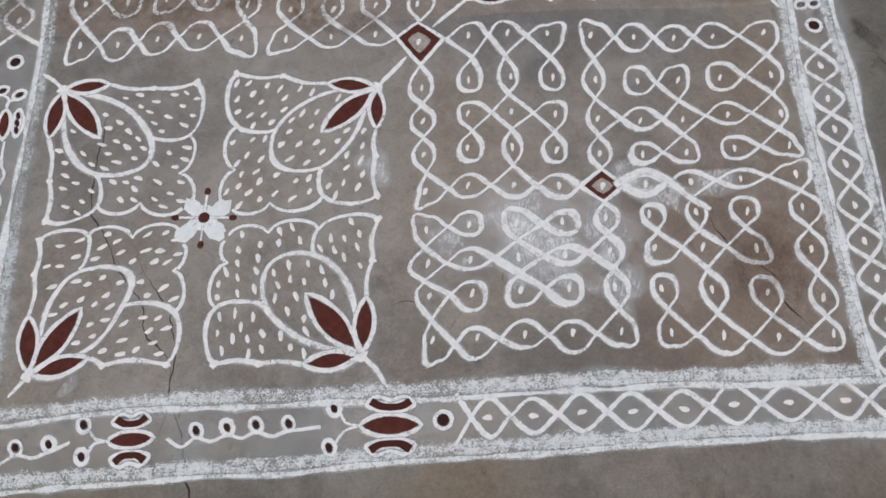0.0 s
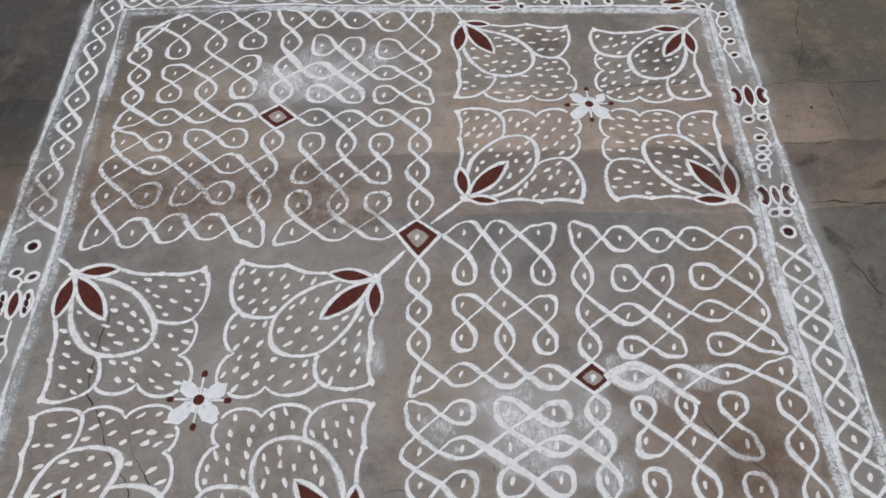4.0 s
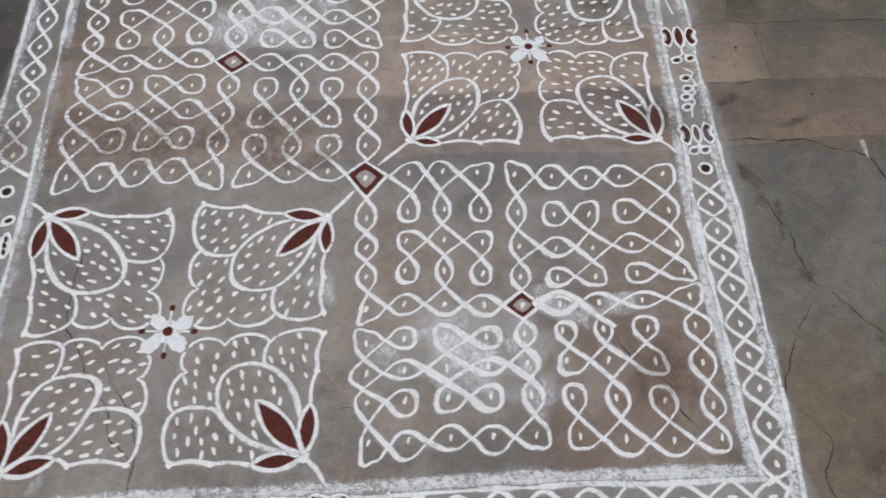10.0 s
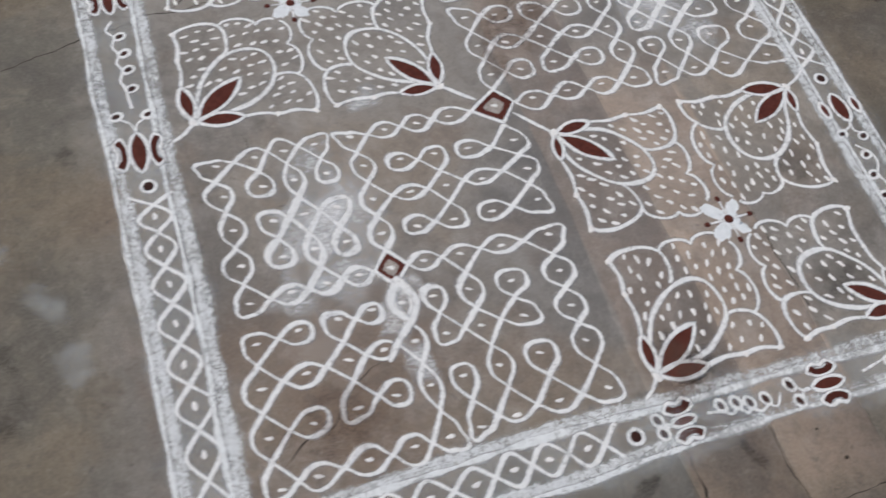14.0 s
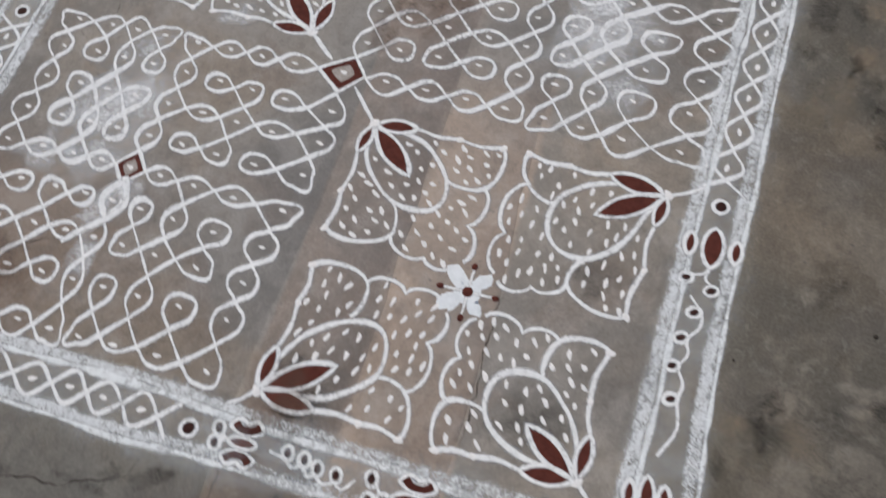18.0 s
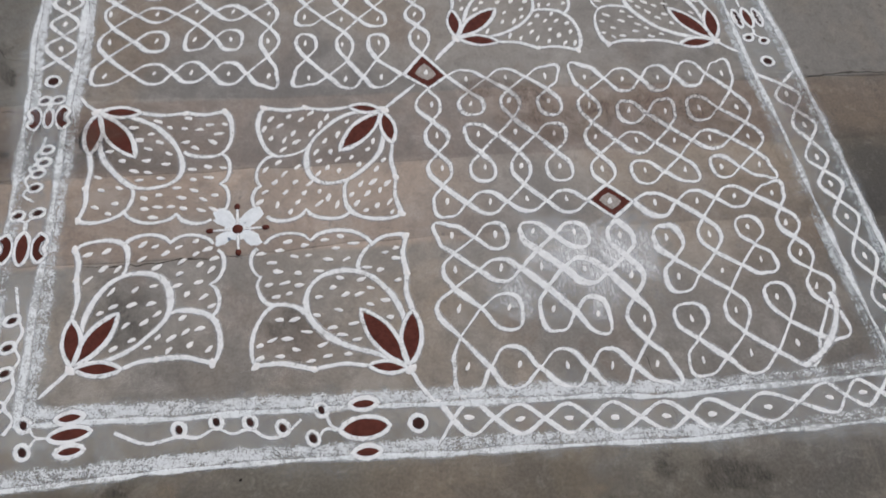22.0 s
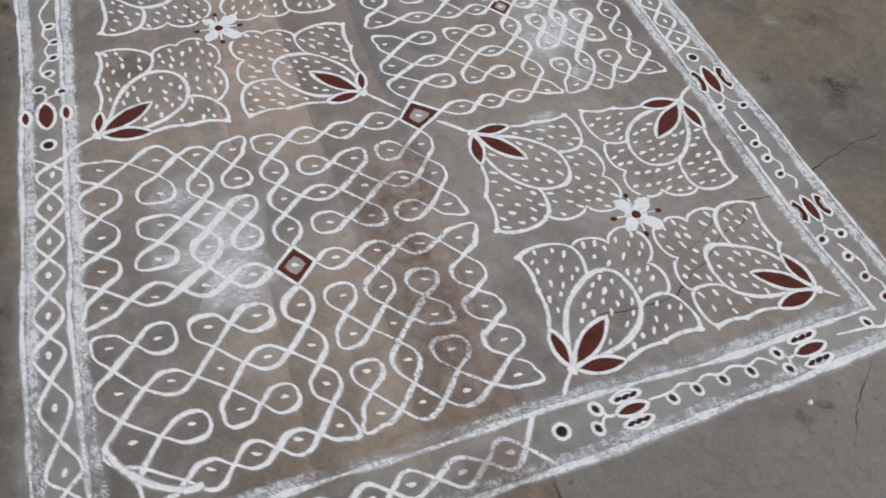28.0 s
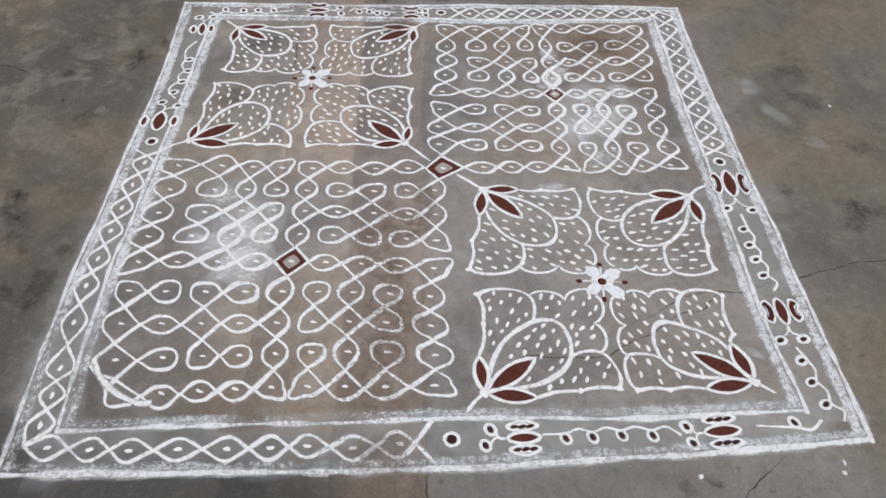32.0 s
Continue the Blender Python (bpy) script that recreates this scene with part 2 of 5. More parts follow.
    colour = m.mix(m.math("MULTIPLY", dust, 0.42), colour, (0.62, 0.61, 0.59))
    colour = m.mix(1.0, colour, (1.022, 1.0, 0.958), "MULTIPLY")
    m.bump(m.math("ADD", m.math("MULTIPLY", grain, 0.6), m.math("ADD", m.math("MULTIPLY", blot, 2.0), m.math("MULTIPLY", fine, 0.3))), 0.14, 0.0012)
    return m.finish(colour, m.range(patch, 0.3, 0.7, 0.62, 0.85), specular=0.35)


def powder(name, colour, density, streak=0.0, reach=1.0, spread=0.55, full=0.70, start=0.26, most=1.0, patchy=0.0, rubbed=0.0, skirt=0.0):
    """Loose powder that thins out to the edge of its stroke. The stroke's UV map: u along it in metres, v across it."""
    m = Nodes(name)
    uv = m.tree.nodes.new("ShaderNodeUVMap")
    uv.uv_map = "UVMap"
    u, v, _ = m.xyz(uv.outputs["UV"])
    edge = m.math("SUBTRACT", 1.0, m.math("ABSOLUTE", m.math("MULTIPLY_ADD", v, 2.0, -1.0)))
    grains = m.noise(330.0, 3, 0.78)
    clumps = m.noise(70.0, 4, 0.62)
    amount = m.math("MULTIPLY_ADD", m.range(edge, 0.25 if skirt else 0.0, reach), density, 0.0)
    amount = m.math("MULTIPLY_ADD", m.math("SUBTRACT", grains, 0.5), spread * 2.8, amount)
    amount = m.math("MULTIPLY_ADD", m.math("SUBTRACT", clumps, 0.5), spread * 1.3, amount)
    # the pinch of powder runs out and is taken up again
    pinch = m.noise(11.0, 3, 0.6)
    amount = m.math("MULTIPLY_ADD", m.math("SUBTRACT", pinch, 0.5), patchy, amount)
    if streak:
        drawn = m.noise(1.0, 4, 0.6, at=m.combine(m.math("MULTIPLY", u, 12.0), m.math("MULTIPLY", v, 14.0)))
        amount = m.math("MULTIPLY_ADD", m.math("SUBTRACT", drawn, 0.5), streak, amount)
        worn = m.noise(26.0, 5, 0.65)
        amount = m.math("MULTIPLY_ADD", m.math("SUBTRACT", worn, 0.5), streak * 0.7, amount)
        swept = m.noise(3.2, 3, 0.5)
        amount = m.math("MULTIPLY_ADD", m.math("SUBTRACT", swept, 0.52), streak * 1.1, amount)
    # trodden off by feet along the brown strip
    x, y, _ = m.xyz()
    s = m.math("MULTIPLY_ADD", x, -SLANT, y)
    strip = m.math("MULTIPLY", m.math("MULTIPLY", m.range(s, 0.02, 0.10), m.range(s, 0.33, 0.24)), m.range(x, 0.10, -0.20))
    specks = m.range(m.noise(120.0, 4, 0.75), 0.60, 0.47)
    amount = m.math("MULTIPLY_ADD", m.math("MULTIPLY", strip, m.math("SUBTRACT", specks, 0.75)), 0.75, amount)
    # worn thin where the path crosses two stretches of the border
    crossing = m.math("MULTIPLY", m.range(x, 0.72, 0.80), m.math("MULTIPLY", m.range(s, 0.03, 0.12), m.range(s, 0.62, 0.50)))
    behind = m.math("MULTIPLY", m.range(x, -0.74, -0.82), m.math("MULTIPLY", m.range(s, 0.05, 0.14), m.range(s, 0.55, 0.42)))
    corner = m.math("MULTIPLY", m.range(x, -0.45, -0.72), m.range(y, 0.50, 0.72))
    amount = m.math("MULTIPLY_ADD", m.math("MAXIMUM", crossing, m.math("MAXIMUM", behind, corner)), -rubbed, amount)
    alpha = m.range(amount, start, full, 0.0, most)
    if skirt:
        # loose grains that fell beside the stroke
        loose = m.math("MULTIPLY_ADD", m.math("SUBTRACT", grains, 0.5), 1.6, m.math("MULTIPLY_ADD", m.math("SUBTRACT", pinch, 0.5), 0.5, edge))
        alpha = m.math("MAXIMUM", alpha, m.range(loose, 0.05, 0.55, 0.0, skirt))
    shade = m.mix(m.range(clumps, 0.3, 0.7), tuple(0.88 * c for c in colour), colour)
    m.bump(m.math("ADD", grains, clumps), 0.6, 0.001)
    return m.finish(shade, 0.95, alpha, 0.1)


def haze(name="white_powder_haze", most=2.1, colour=(0.765, 0.79, 0.785), least=0.35):
    """Fine powder dust, rubbed thin, that fades out towards the edge of its patch."""
    m = Nodes(name)
    uv = m.tree.nodes.new("ShaderNodeUVMap")
    uv.uv_map = "UVMap"
    _, v, _ = m.xyz(uv.outputs["UV"])
    edge = m.math("SUBTRACT", 1.0, m.math("ABSOLUTE", m.math("MULTIPLY_ADD", v, 2.0, -1.0)))
    cloud = m.noise(16.0, 6, 0.68, warp=0.5)
    brushed = m.noise(1.0, 4, 0.6, at=m.combine(m.math("MULTIPLY", m.xyz()[0], 260.0), m.math("MULTIPLY", m.xyz()[1], 60.0)))
    grains = m.noise(520.0, 3, 0.6)
    drift = m.noise(9.0, 5, 0.6, warp=0.8)
    ragged = m.range(m.math("MULTIPLY_ADD", m.math("SUBTRACT", drift, 0.5), 2.6, edge), 0.02, 0.68)
    soft = m.math("MULTIPLY", m.math("MULTIPLY", ragged, m.range(edge, 0.0, 0.35)), m.range(cloud, 0.36, 0.60, least, 1.0))
    alpha = m.math("MULTIPLY", soft, m.math("MULTIPLY", m.range(grains, 0.34, 0.62, 0.45, 1.0), m.range(brushed, 0.36, 0.64, 0.45, 1.0)))
    return m.finish(colour, 0.95, m.math("MULTIPLY", alpha, most), 0.1)


def solid(name, colour, other, rough=0.9, scale=60.0):
    m = Nodes(name)
    f = m.noise(scale, 4, 0.6)
    g = m.noise(500.0, 2, 0.5)
    m.bump(m.math("ADD", f, g), 0.5, 0.001)
    return m.finish(m.mix(m.range(m.math("MULTIPLY_ADD", g, 0.5, f), 0.5, 1.0), colour, other), rough, specular=0.15)


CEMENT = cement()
WHITE = (0.785, 0.806, 0.798)
LINE = powder("white_powder_line", WHITE, 1.0, streak=0.22, reach=0.72, spread=0.80, full=0.84, start=0.36, patchy=0.9, rubbed=0.07, skirt=0.36)
EDGE_LINE = powder("dense_powder_stroke", (0.78, 0.82, 0.82), 0.92, streak=0.60, reach=0.70, spread=0.9, full=0.88, start=0.36, most=0.95, patchy=1.2, rubbed=0.20, skirt=0.45)
BAND = powder("scuffed_powder_band", (0.745, 0.785, 0.79), 0.88, streak=0.65, reach=0.80, spread=0.90, full=1.0, most=0.88, start=0.36, patchy=0.8, rubbed=0.26)
BAND_DULL = powder("greyish_powder_band", (0.67, 0.725, 0.735), 0.76, streak=0.75, reach=0.80, spread=0.95, full=1.02, most=0.76, start=0.36, patchy=0.8, rubbed=0.26)
HAZE_RICH = haze("spilt_powder", 1.12, (0.78, 0.80, 0.80), 0.45)
HAZE = haze(most=0.95, colour=(0.74, 0.77, 0.775), least=0.25)
HAZE_THIN = haze("rubbed_powder", 0.36, (0.66, 0.715, 0.72))
SPOT = solid("white_powder_spot", (0.70, 0.70, 0.68), (0.84, 0.84, 0.82))
SPOT_BLUE = solid("bluish_white_powder", (0.66, 0.70, 0.71), (0.78, 0.82, 0.83))
RED = solid("red_ochre_powder", (0.070, 0.020, 0.014), (0.108, 0.032, 0.023))
RED_DARK = solid("dark_red_powder", (0.026, 0.012, 0.010), (0.052, 0.020, 0.016))
RED_EDGE = powder("red_ochre_edge", (0.075, 0.023, 0.017), 1.1, reach=0.5, start=0.40, full=0.72)
DARK_STAIN = haze("dark_damp_stain", 0.50, (0.050, 0.048, 0.043), 0.0)
DARK_BLOT = haze("charcoal_stain", 0.58, (0.046, 0.043, 0.038), 0.25)
PALE_BLOT = haze("bare_tan_cement", 0.80, (0.275, 0.226, 0.165), 0.25)
TAN_STAIN = haze("pale_worn_cement", 0.55, (0.285, 0.240, 0.180), 0.0)
SOIL = haze("loose_brown_soil", 0.55, (0.175, 0.118, 0.088), 0.0)
CRACK = solid("crack_shadow", (0.022, 0.018, 0.014), (0.05, 0.042, 0.034), scale=30.0)


# ---- stroke tools ----
def vec(p):
    return np.array(p, float)


def curve(points, step=0.006, closed=False, tension=0.5):
    """A smooth curve through the points, evenly sampled."""
    p = [vec(q)[:2] for q in points]
    if len(p) == 2 and not closed:
        n = max(2, int(np.linalg.norm(p[1] - p[0]) / step))
        return np.linspace(p[0], p[1], n + 1)
    if closed:
        p = [p[-1], *p, p[0], p[1]]
    else:
        p = [2 * p[0] - p[1], *p, 2 * p[-1] - p[-2]]
    out = []
    for a, b, c, d in zip(p, p[1:], p[2:], p[3:]):
        n = max(2, int(np.linalg.norm(c - b) / step) + 1)
        t = np.linspace(0, 1, n, endpoint=False)[:, None]
        m0, m1 = (c - a) * tension, (d - b) * tension
        lim = np.linalg.norm(c - b) * 1.2
        m0 = m0 * min(1, lim / (np.linalg.norm(m0) + 1e-9))
        m1 = m1 * min(1, lim / (np.linalg.norm(m1) + 1e-9))
        out.append((2 * t**3 - 3 * t**2 + 1) * b + (t**3 - 2 * t**2 + t) * m0 + (-2 * t**3 + 3 * t**2) * c + (t**3 - t**2) * m1)
    out = np.concatenate(out)
    return out if closed else np.vstack([out, p[-2]])


def bow(a, b, amount, away):
    """The middle of a to b, pushed away from a place by a share of the length."""
    a, b = vec(a), vec(b)
    d = b - a
    side = np.array([-d[1], d[0]])
    mid = (a + b) / 2
    if side @ (mid - vec(away)) < 0:
        side = -side
    return mid + side * amount


def arch(a, b, amount, away, n=9):
    """A round arch from a to b, bulging away from a place by a share of its length."""
    a, b = vec(a), vec(b)
    top = bow(a, b, amount, away) - (a + b) / 2
    t = np.linspace(-1, 1, n)[:, None]
    return (a + b) / 2 + (b - a) / 2 * t * (1 + 0.12 * (1 - t * t)) + top * (1 - t * t) ** 0.8


def shake(pts, size=0.0012, seed=0.0):
    """The small unsteadiness of a drawing hand."""
    q = pts.copy()
    for n, (x, y) in enumerate(pts):
        q[n, 0] += size * noise.noise((x * 22 + seed, y * 22, 3.1))
        q[n, 1] += size * noise.noise((x * 22, y * 22 + seed, 7.7))
    return q


ACROSS = ((0.0, 0.0003), (0.2, 0.0008), (0.5, 0.0012), (0.8, 0.0008), (1.0, 0.0003))


# Where the lines were gone over and smeared: middle and reach.
SMEARED = (((0.29, -0.47), 0.15), ((0.37, -0.50), 0.11), ((0.47, -0.315), 0.07), ((-0.37, 0.52), 0.15), ((-0.43, 0.44), 0.12), ((-0.25, 0.54), 0.12))


def smeared(q):
    """How near a place is to the smeared lines: below 1 inside."""
    return min(np.linalg.norm((vec(q) - vec(c)) * vec((1, 1.15))) / r for c, r in SMEARED)


def stroke(chains, width, lift=0.0, seed=0, vary=0.36, taper=False, nib=0.0, fringe=1.20):
    """Powder strokes laid along curves, heaped in the middle, as (vertices, faces, uvs). chains: (points, closed)."""
    verts, faces, uvs = [], [], []
    for pts, closed in chains:
        pts = shake(np.asarray(pts), seed=seed)
        keep = [0]
        for n in range(1, len(pts)):
            if np.linalg.norm(pts[n] - pts[keep[-1]]) > 1e-4:
                keep.append(n)
        pts = pts[keep]
        if closed and np.linalg.norm(pts[0] - pts[-1]) < 1e-3:
            pts = pts[:-1]
        n = len(pts)
        if n < 2:
            continue
        if closed:
            d = np.roll(pts, -1, 0) - np.roll(pts, 1, 0)
        else:
            d = np.gradient(pts, axis=0)
        d = d / (np.linalg.norm(d, axis=1, keepdims=True) + 1e-9)
        side = np.stack([-d[:, 1], d[:, 0]], 1)
        gone = np.r_[0, np.cumsum(np.linalg.norm(np.diff(pts, axis=0), axis=1))]
        first = len(verts)
        for k in range(n):
            x, y = pts[k]
            w = width * fringe * (1 + vary * noise.noise((x * 19, y * 19, 1.7 + seed)) + 0.10 * noise.noise((x * 60, y * 60, 4.2)))
            # pinched powder falls broader where the hand moves down to the right
            w *= 1 - nib * 2 * d[k][0] * d[k][1]
            if nib:
                w *= 1 + 0.42 * max(0.0, min(1.0, (1.15 - smeared(pts[k])) * 2.5))
            if taper and not closed:
                w *= 0.45 + 0.55 * min(1.0, 6 * (1 - k / (n - 1)), 0.4 + 8 * k / (n - 1))
            for v, z in ACROSS:
                q = pts[k] + side[k] * w * (v - 0.5)
                verts.append((q[0], q[1], z + lift))
                uvs.append((gone[k], v))
        m = len(ACROSS)
        for k in range(n if closed else n - 1):
            a, b = first + k * m, first + ((k + 1) % n) * m
            for c in range(m - 1):
                faces.append((a + c, b + c, b + c + 1, a + c + 1))
    return verts, faces, uvs


def part(name, made, material, parent, label=""):
    """One mesh object under a thing or a part. made: (vertices, faces[, uvs]) in world places."""
    verts, faces = made[0], made[1]
    me = bpy.data.meshes.new(name)
    base = parent.matrix_world.translation if parent else Vector((0, 0, 0))
    me.from_pydata([(x - base.x, y - base.y, z - base.z) for x, y, z in verts], [], faces)
    if len(made) > 2:
        layer = me.uv_layers.new(name="UVMap")
        index = np.empty(len(me.loops), dtype=np.int32)
        me.loops.foreach_get("vertex_index", index)
        layer.data.foreach_set("uv", np.asarray(made[2], dtype=np.float32)[index].ravel())
    me.materials.append(material)
    me.polygons.foreach_set("use_smooth", [True] * len(me.polygons))
    me.update()
    ob = new(name, me)
    if parent:
        ob.parent = parent
        ob.matrix_parent_inverse = Matrix.Identity(4)
        ob.matrix_world = Matrix.Translation(base)
    if label:
        tagged(ob, label)
    return ob


def thing(name, at, label, category, group="", kind=""):
    """An Empty at a thing's base."""
    ob = new(name)
    ob.empty_display_size = 0.02
    ob.matrix_world = Matrix.Translation((at[0], at[1], 0.0))
    ob.location = (at[0], at[1], 0.0)
    bpy.context.view_layer.update()
    return tagged(ob, label, category, group, kind)


def filled(outline, top=0.0016, low=0.0009, rings=(1.0, 0.9, 0.55)):
    """A low heap of powder inside a closed outline."""
    pts = np.asarray(outline)
    mid = pts.mean(0)
    verts, faces, n = [], [], len(pts)
    for r, share in enumerate(rings):
        z = low + (top - low) * r / (len(rings) - 1)
        verts += [(*(mid + (p - mid) * share), z) for p in pts]
    verts.append((*mid, top))
    for r in range(len(rings) - 1):
        for k in range(n):
            a, b = r * n + k, r * n + (k + 1) % n
            faces.append((a, b, b + n, a + n))
    last = (len(rings) - 1) * n
    faces += [(last + k, last + (k + 1) % n, len(verts) - 1) for k in range(n)]
    return verts, faces


def almond(base, tip, width, power=0.75, n=14):
    base, tip = vec(base), vec(tip)
    d = tip - base
    side = np.array([-d[1], d[0]]) / np.linalg.norm(d)
    t = np.linspace(0, 1, n)
    w = width / 2 * np.sin(np.pi * t) ** power
    up = base + d * t[:, None] + side * w[:, None]
    down = base + d * t[::-1, None] - side * w[::-1, None]
    return np.vstack([up[:-1], down[:-1]])


def ring(c, r, n=14, squash=1.0, turn=0.0):
    a = np.linspace(0, 2 * np.pi, n, endpoint=False)
    x, y = r * np.cos(a), r * squash * np.sin(a)
    return vec(c) + np.stack([x * math.cos(turn) - y * math.sin(turn), x * math.sin(turn) + y * math.cos(turn)], 1)


rng = random.Random(7)


def drop(c, length, width, turn, seed):
    """One pinched dab of powder."""
    r = random.Random(seed)
    pts = ring((0, 0), 1, 10)
    pts[:, 0] *= length / 2 * (1 + 0.25 * pts[:, 1] * r.uniform(-1, 1))
    pts[:, 1] *= width / 2 * (1 + 0.30 * pts[:, 0] / length * 2 * r.uniform(-0.6, 1))
    pts *= np.array([[1 + r.uniform(-0.2, 0.2)] for _ in pts])
    ca, sa = math.cos(turn), math.sin(turn)
    return filled(vec(c) + pts @ np.array([[ca, sa], [-sa, ca]]), top=0.0015)


# ---- the ground: one sheet, with the joints of its cement strips sunk into it ----
def ground():
    far = [5, 10, 25, 60, 150, 400]
    xs = [-d for d in reversed(far)] + [-3 + 0.02 * k for k in range(301)] + far
    joints = ((0.06, 0.0012), (0.262, 0.0012), (0.482, 0.0010))
    rows = [(-d, 0.0, 0.0) for d in reversed(far)] + [(-3, 0, 0), (-1, 0, 0)]
    for s, w in joints:
        rows += [(s - 2 * w, 0, s), (s - w, -0.0005, s), (s, -0.0030, s), (s + w, -0.0005, s), (s + 2 * w, 0, s)]
    rows += [(1.2, 0, 0), (3, 0, 0)] + [(d, 0, 0) for d in far]
    verts, faces = [], []
    for s, z, joint in rows:
        for x in xs:
            wob = 0.022 * noise.noise((x * 1.7, joint * 9, 0.3)) + 0.006 * noise.noise((x * 9, joint * 9, 5.0)) + 0.0025 * noise.noise((x * 40, joint * 9, 2.0)) if joint else 0.0
            deep = z
            if joint and z < -0.001:
                deep = z * max(0.0, min(1.0, 0.55 + 1.4 * noise.noise((x * 2.3, joint * 31, 8.0))))
                if joint < 0.1:
                    deep *= max(0.0, min(1.0, (abs(x) - 0.75) * 5))
                else:
                    deep *= max(0.0, min(1.0, (x + 0.15) * 4))
            verts.append((x, s + wob + SLANT * max(-3, min(3, x)), deep))
    n = len(xs)
    for r in range(len(rows) - 1):
        for c in range(n - 1):
            a = r * n + c
            faces.append((a, a + 1, a + n + 1, a + n))
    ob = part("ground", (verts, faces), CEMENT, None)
    return tagged(ob, "worn grey and brown cement floor with joints and stains", "ground", kind="structure")


GROUND = ground()


def crack(points, width=0.003, seed=0, name="crack", note="dark branching crack in the cement"):
    pts = curve(points, 0.006)
    q = pts.copy()
    for n, (x, y) in enumerate(pts):
        q[n] += 0.012 * vec((noise.noise((x * 12, y * 12, seed)), noise.noise((x * 12, y * 12, seed + 9))))
        q[n] += 0.005 * vec((noise.noise((x * 55, y * 55, seed)), noise.noise((x * 55, y * 55, seed + 4))))
    verts, faces = [], []
    d = np.gradient(q, axis=0)
    d /= np.linalg.norm(d, axis=1, keepdims=True) + 1e-9
    for n, p in enumerate(q):
        end = min(1, 5 * n / len(q), 5 * (len(q) - 1 - n) / len(q))
        w = 0.7 * width * max(0.12, end) * max(0.15, 0.75 + 1.1 * noise.noise((p[0] * 25, p[1] * 25, seed + 2.0)))
        side = vec((-d[n][1], d[n][0]))
        verts += [(*(p - side * w / 2), 0.0002), (*(p + side * w / 2), 0.0002)]
    faces = [(2 * k, 2 * k + 2, 2 * k + 3, 2 * k + 1) for k in range(len(q) - 1)]
    return part(name, (verts, faces), CRACK, GROUND, note)


crack([(0.918, 0.007), (0.978, -0.025), (1.018, -0.106), (1.053, -0.209), (1.071, -0.259), (1.143, -0.326), (1.25, -0.40), (1.4, -0.43)], 0.005, 1)
crack([(1.064, -0.265), (0.989, -0.413), (0.957, -0.521), (1.023, -0.612), (1.01, -0.715), (1.06, -0.86)], 0.004, 2)
crack([(1.034, 0.564), (1.045, 0.45), (1.067, 0.351)], 0.004, 3)
crack([(0.946, 0.575), (0.996, 0.702), (0.993, 0.795), (1.03, 0.93)], 0.003, 4)
crack([(-0.20, -1.40), (-0.267, -1.183), (-0.308, -1.045), (-0.398, -0.811), (-0.423, -0.68), (-0.476, -0.589), (-0.55, -0.50)], 0.0042, 5)
crack([(0.387, 1.501), (0.374, 1.419), (0.331, 1.334)], 0.005, 6)
crack([(-1.05, -0.64), (-0.97, -0.707), (-0.915, -0.752), (-0.858, -0.805)], 0.004, 7)
crack([(-0.64, -0.11), (-0.645, -0.368), (-0.621, -0.45), (-0.508, -0.603), (-0.476, -0.675), (-0.413, -0.756), (-0.41, -0.90)], 0.0036, 8)
crack([(0.59, -0.39), (0.611, -0.421), (0.656, -0.466), (0.706, -0.51), (0.714, -0.548), (0.77, -0.62)], 0.0045, 9)
crack([(-0.010, -0.600), (0.02, -0.592), (0.055, -0.596)], 0.002, 11)
crack([(0.105, -0.645), (0.115, -0.62), (0.135, -0.600)], 0.002, 14)
crack([(0.213, -0.507), (0.204, -0.53), (0.196, -0.55)], 0.003, 12)
crack([(-0.45, 0.93), (-0.44, 0.84), (-0.40, 0.72)], 0.003, 10)


JOINT = ("joint", "dark uneven joint between two cement strips")
crack([(0.84, 0.146), (0.95, 0.158), (1.088, 0.162), (1.18, 0.142), (1.258, 0.123), (1.29, 0.050), (1.36, 0.006), (1.39, -0.032), (1.46, -0.12)], 0.0065, 21, *JOINT)
crack([(-0.90, -0.030), (-1.02, -0.034), (-1.20, -0.052), (-1.38, -0.078), (-1.62, -0.10)], 0.0055, 22, *JOINT)
crack([(0.82, 0.336), (0.95, 0.349), (1.08, 0.360)], 0.0034, 23, *JOINT)
crack([(0.80, 0.553), (0.95, 0.568), (1.15, 0.582), (1.37, 0.597), (1.6, 0.62)], 0.0028, 24, *JOINT)
crack([(0.37, 0.520), (0.50, 0.531), (0.62, 0.541), (0.72, 0.548)], 0.0040, 25, *JOINT)


FILM = itertools.count()


def stain(c, rx, ry, turn, seed, material, note):
    """A thin irregular stain on the cement, faded at its edge."""
    c = vec(c)
    rings, around = 5, 26
    z = 0.00012 + 0.000012 * next(FILM)
    verts, faces, uvs = [(*c, z)], [], [(0, 0.5)]
    for r in range(1, rings + 1):
        for k in range(around):
            a = 2 * math.pi * k / around
            grow = r / rings * (1 + 0.6 * noise.noise((math.cos(a) * 1.8 + seed, math.sin(a) * 1.8, seed)))
            x, y = rx * grow * math.cos(a), ry * grow * math.sin(a)
            verts.append((c[0] + x * math.cos(turn) - y * math.sin(turn), c[1] + x * math.sin(turn) + y * math.cos(turn), z))
            uvs.append((r, 0.5 + 0.5 * r / rings))
    faces += [(0, 1 + k, 1 + (k + 1) % around) for k in range(around)]
    for r in range(rings - 1):
        for k in range(around):
            a, b = 1 + r * around + k, 1 + r * around + (k + 1) % around
            faces.append((a, a + around, b + around, b))
    part("stain", (verts, faces, uvs), material, GROUND, note)


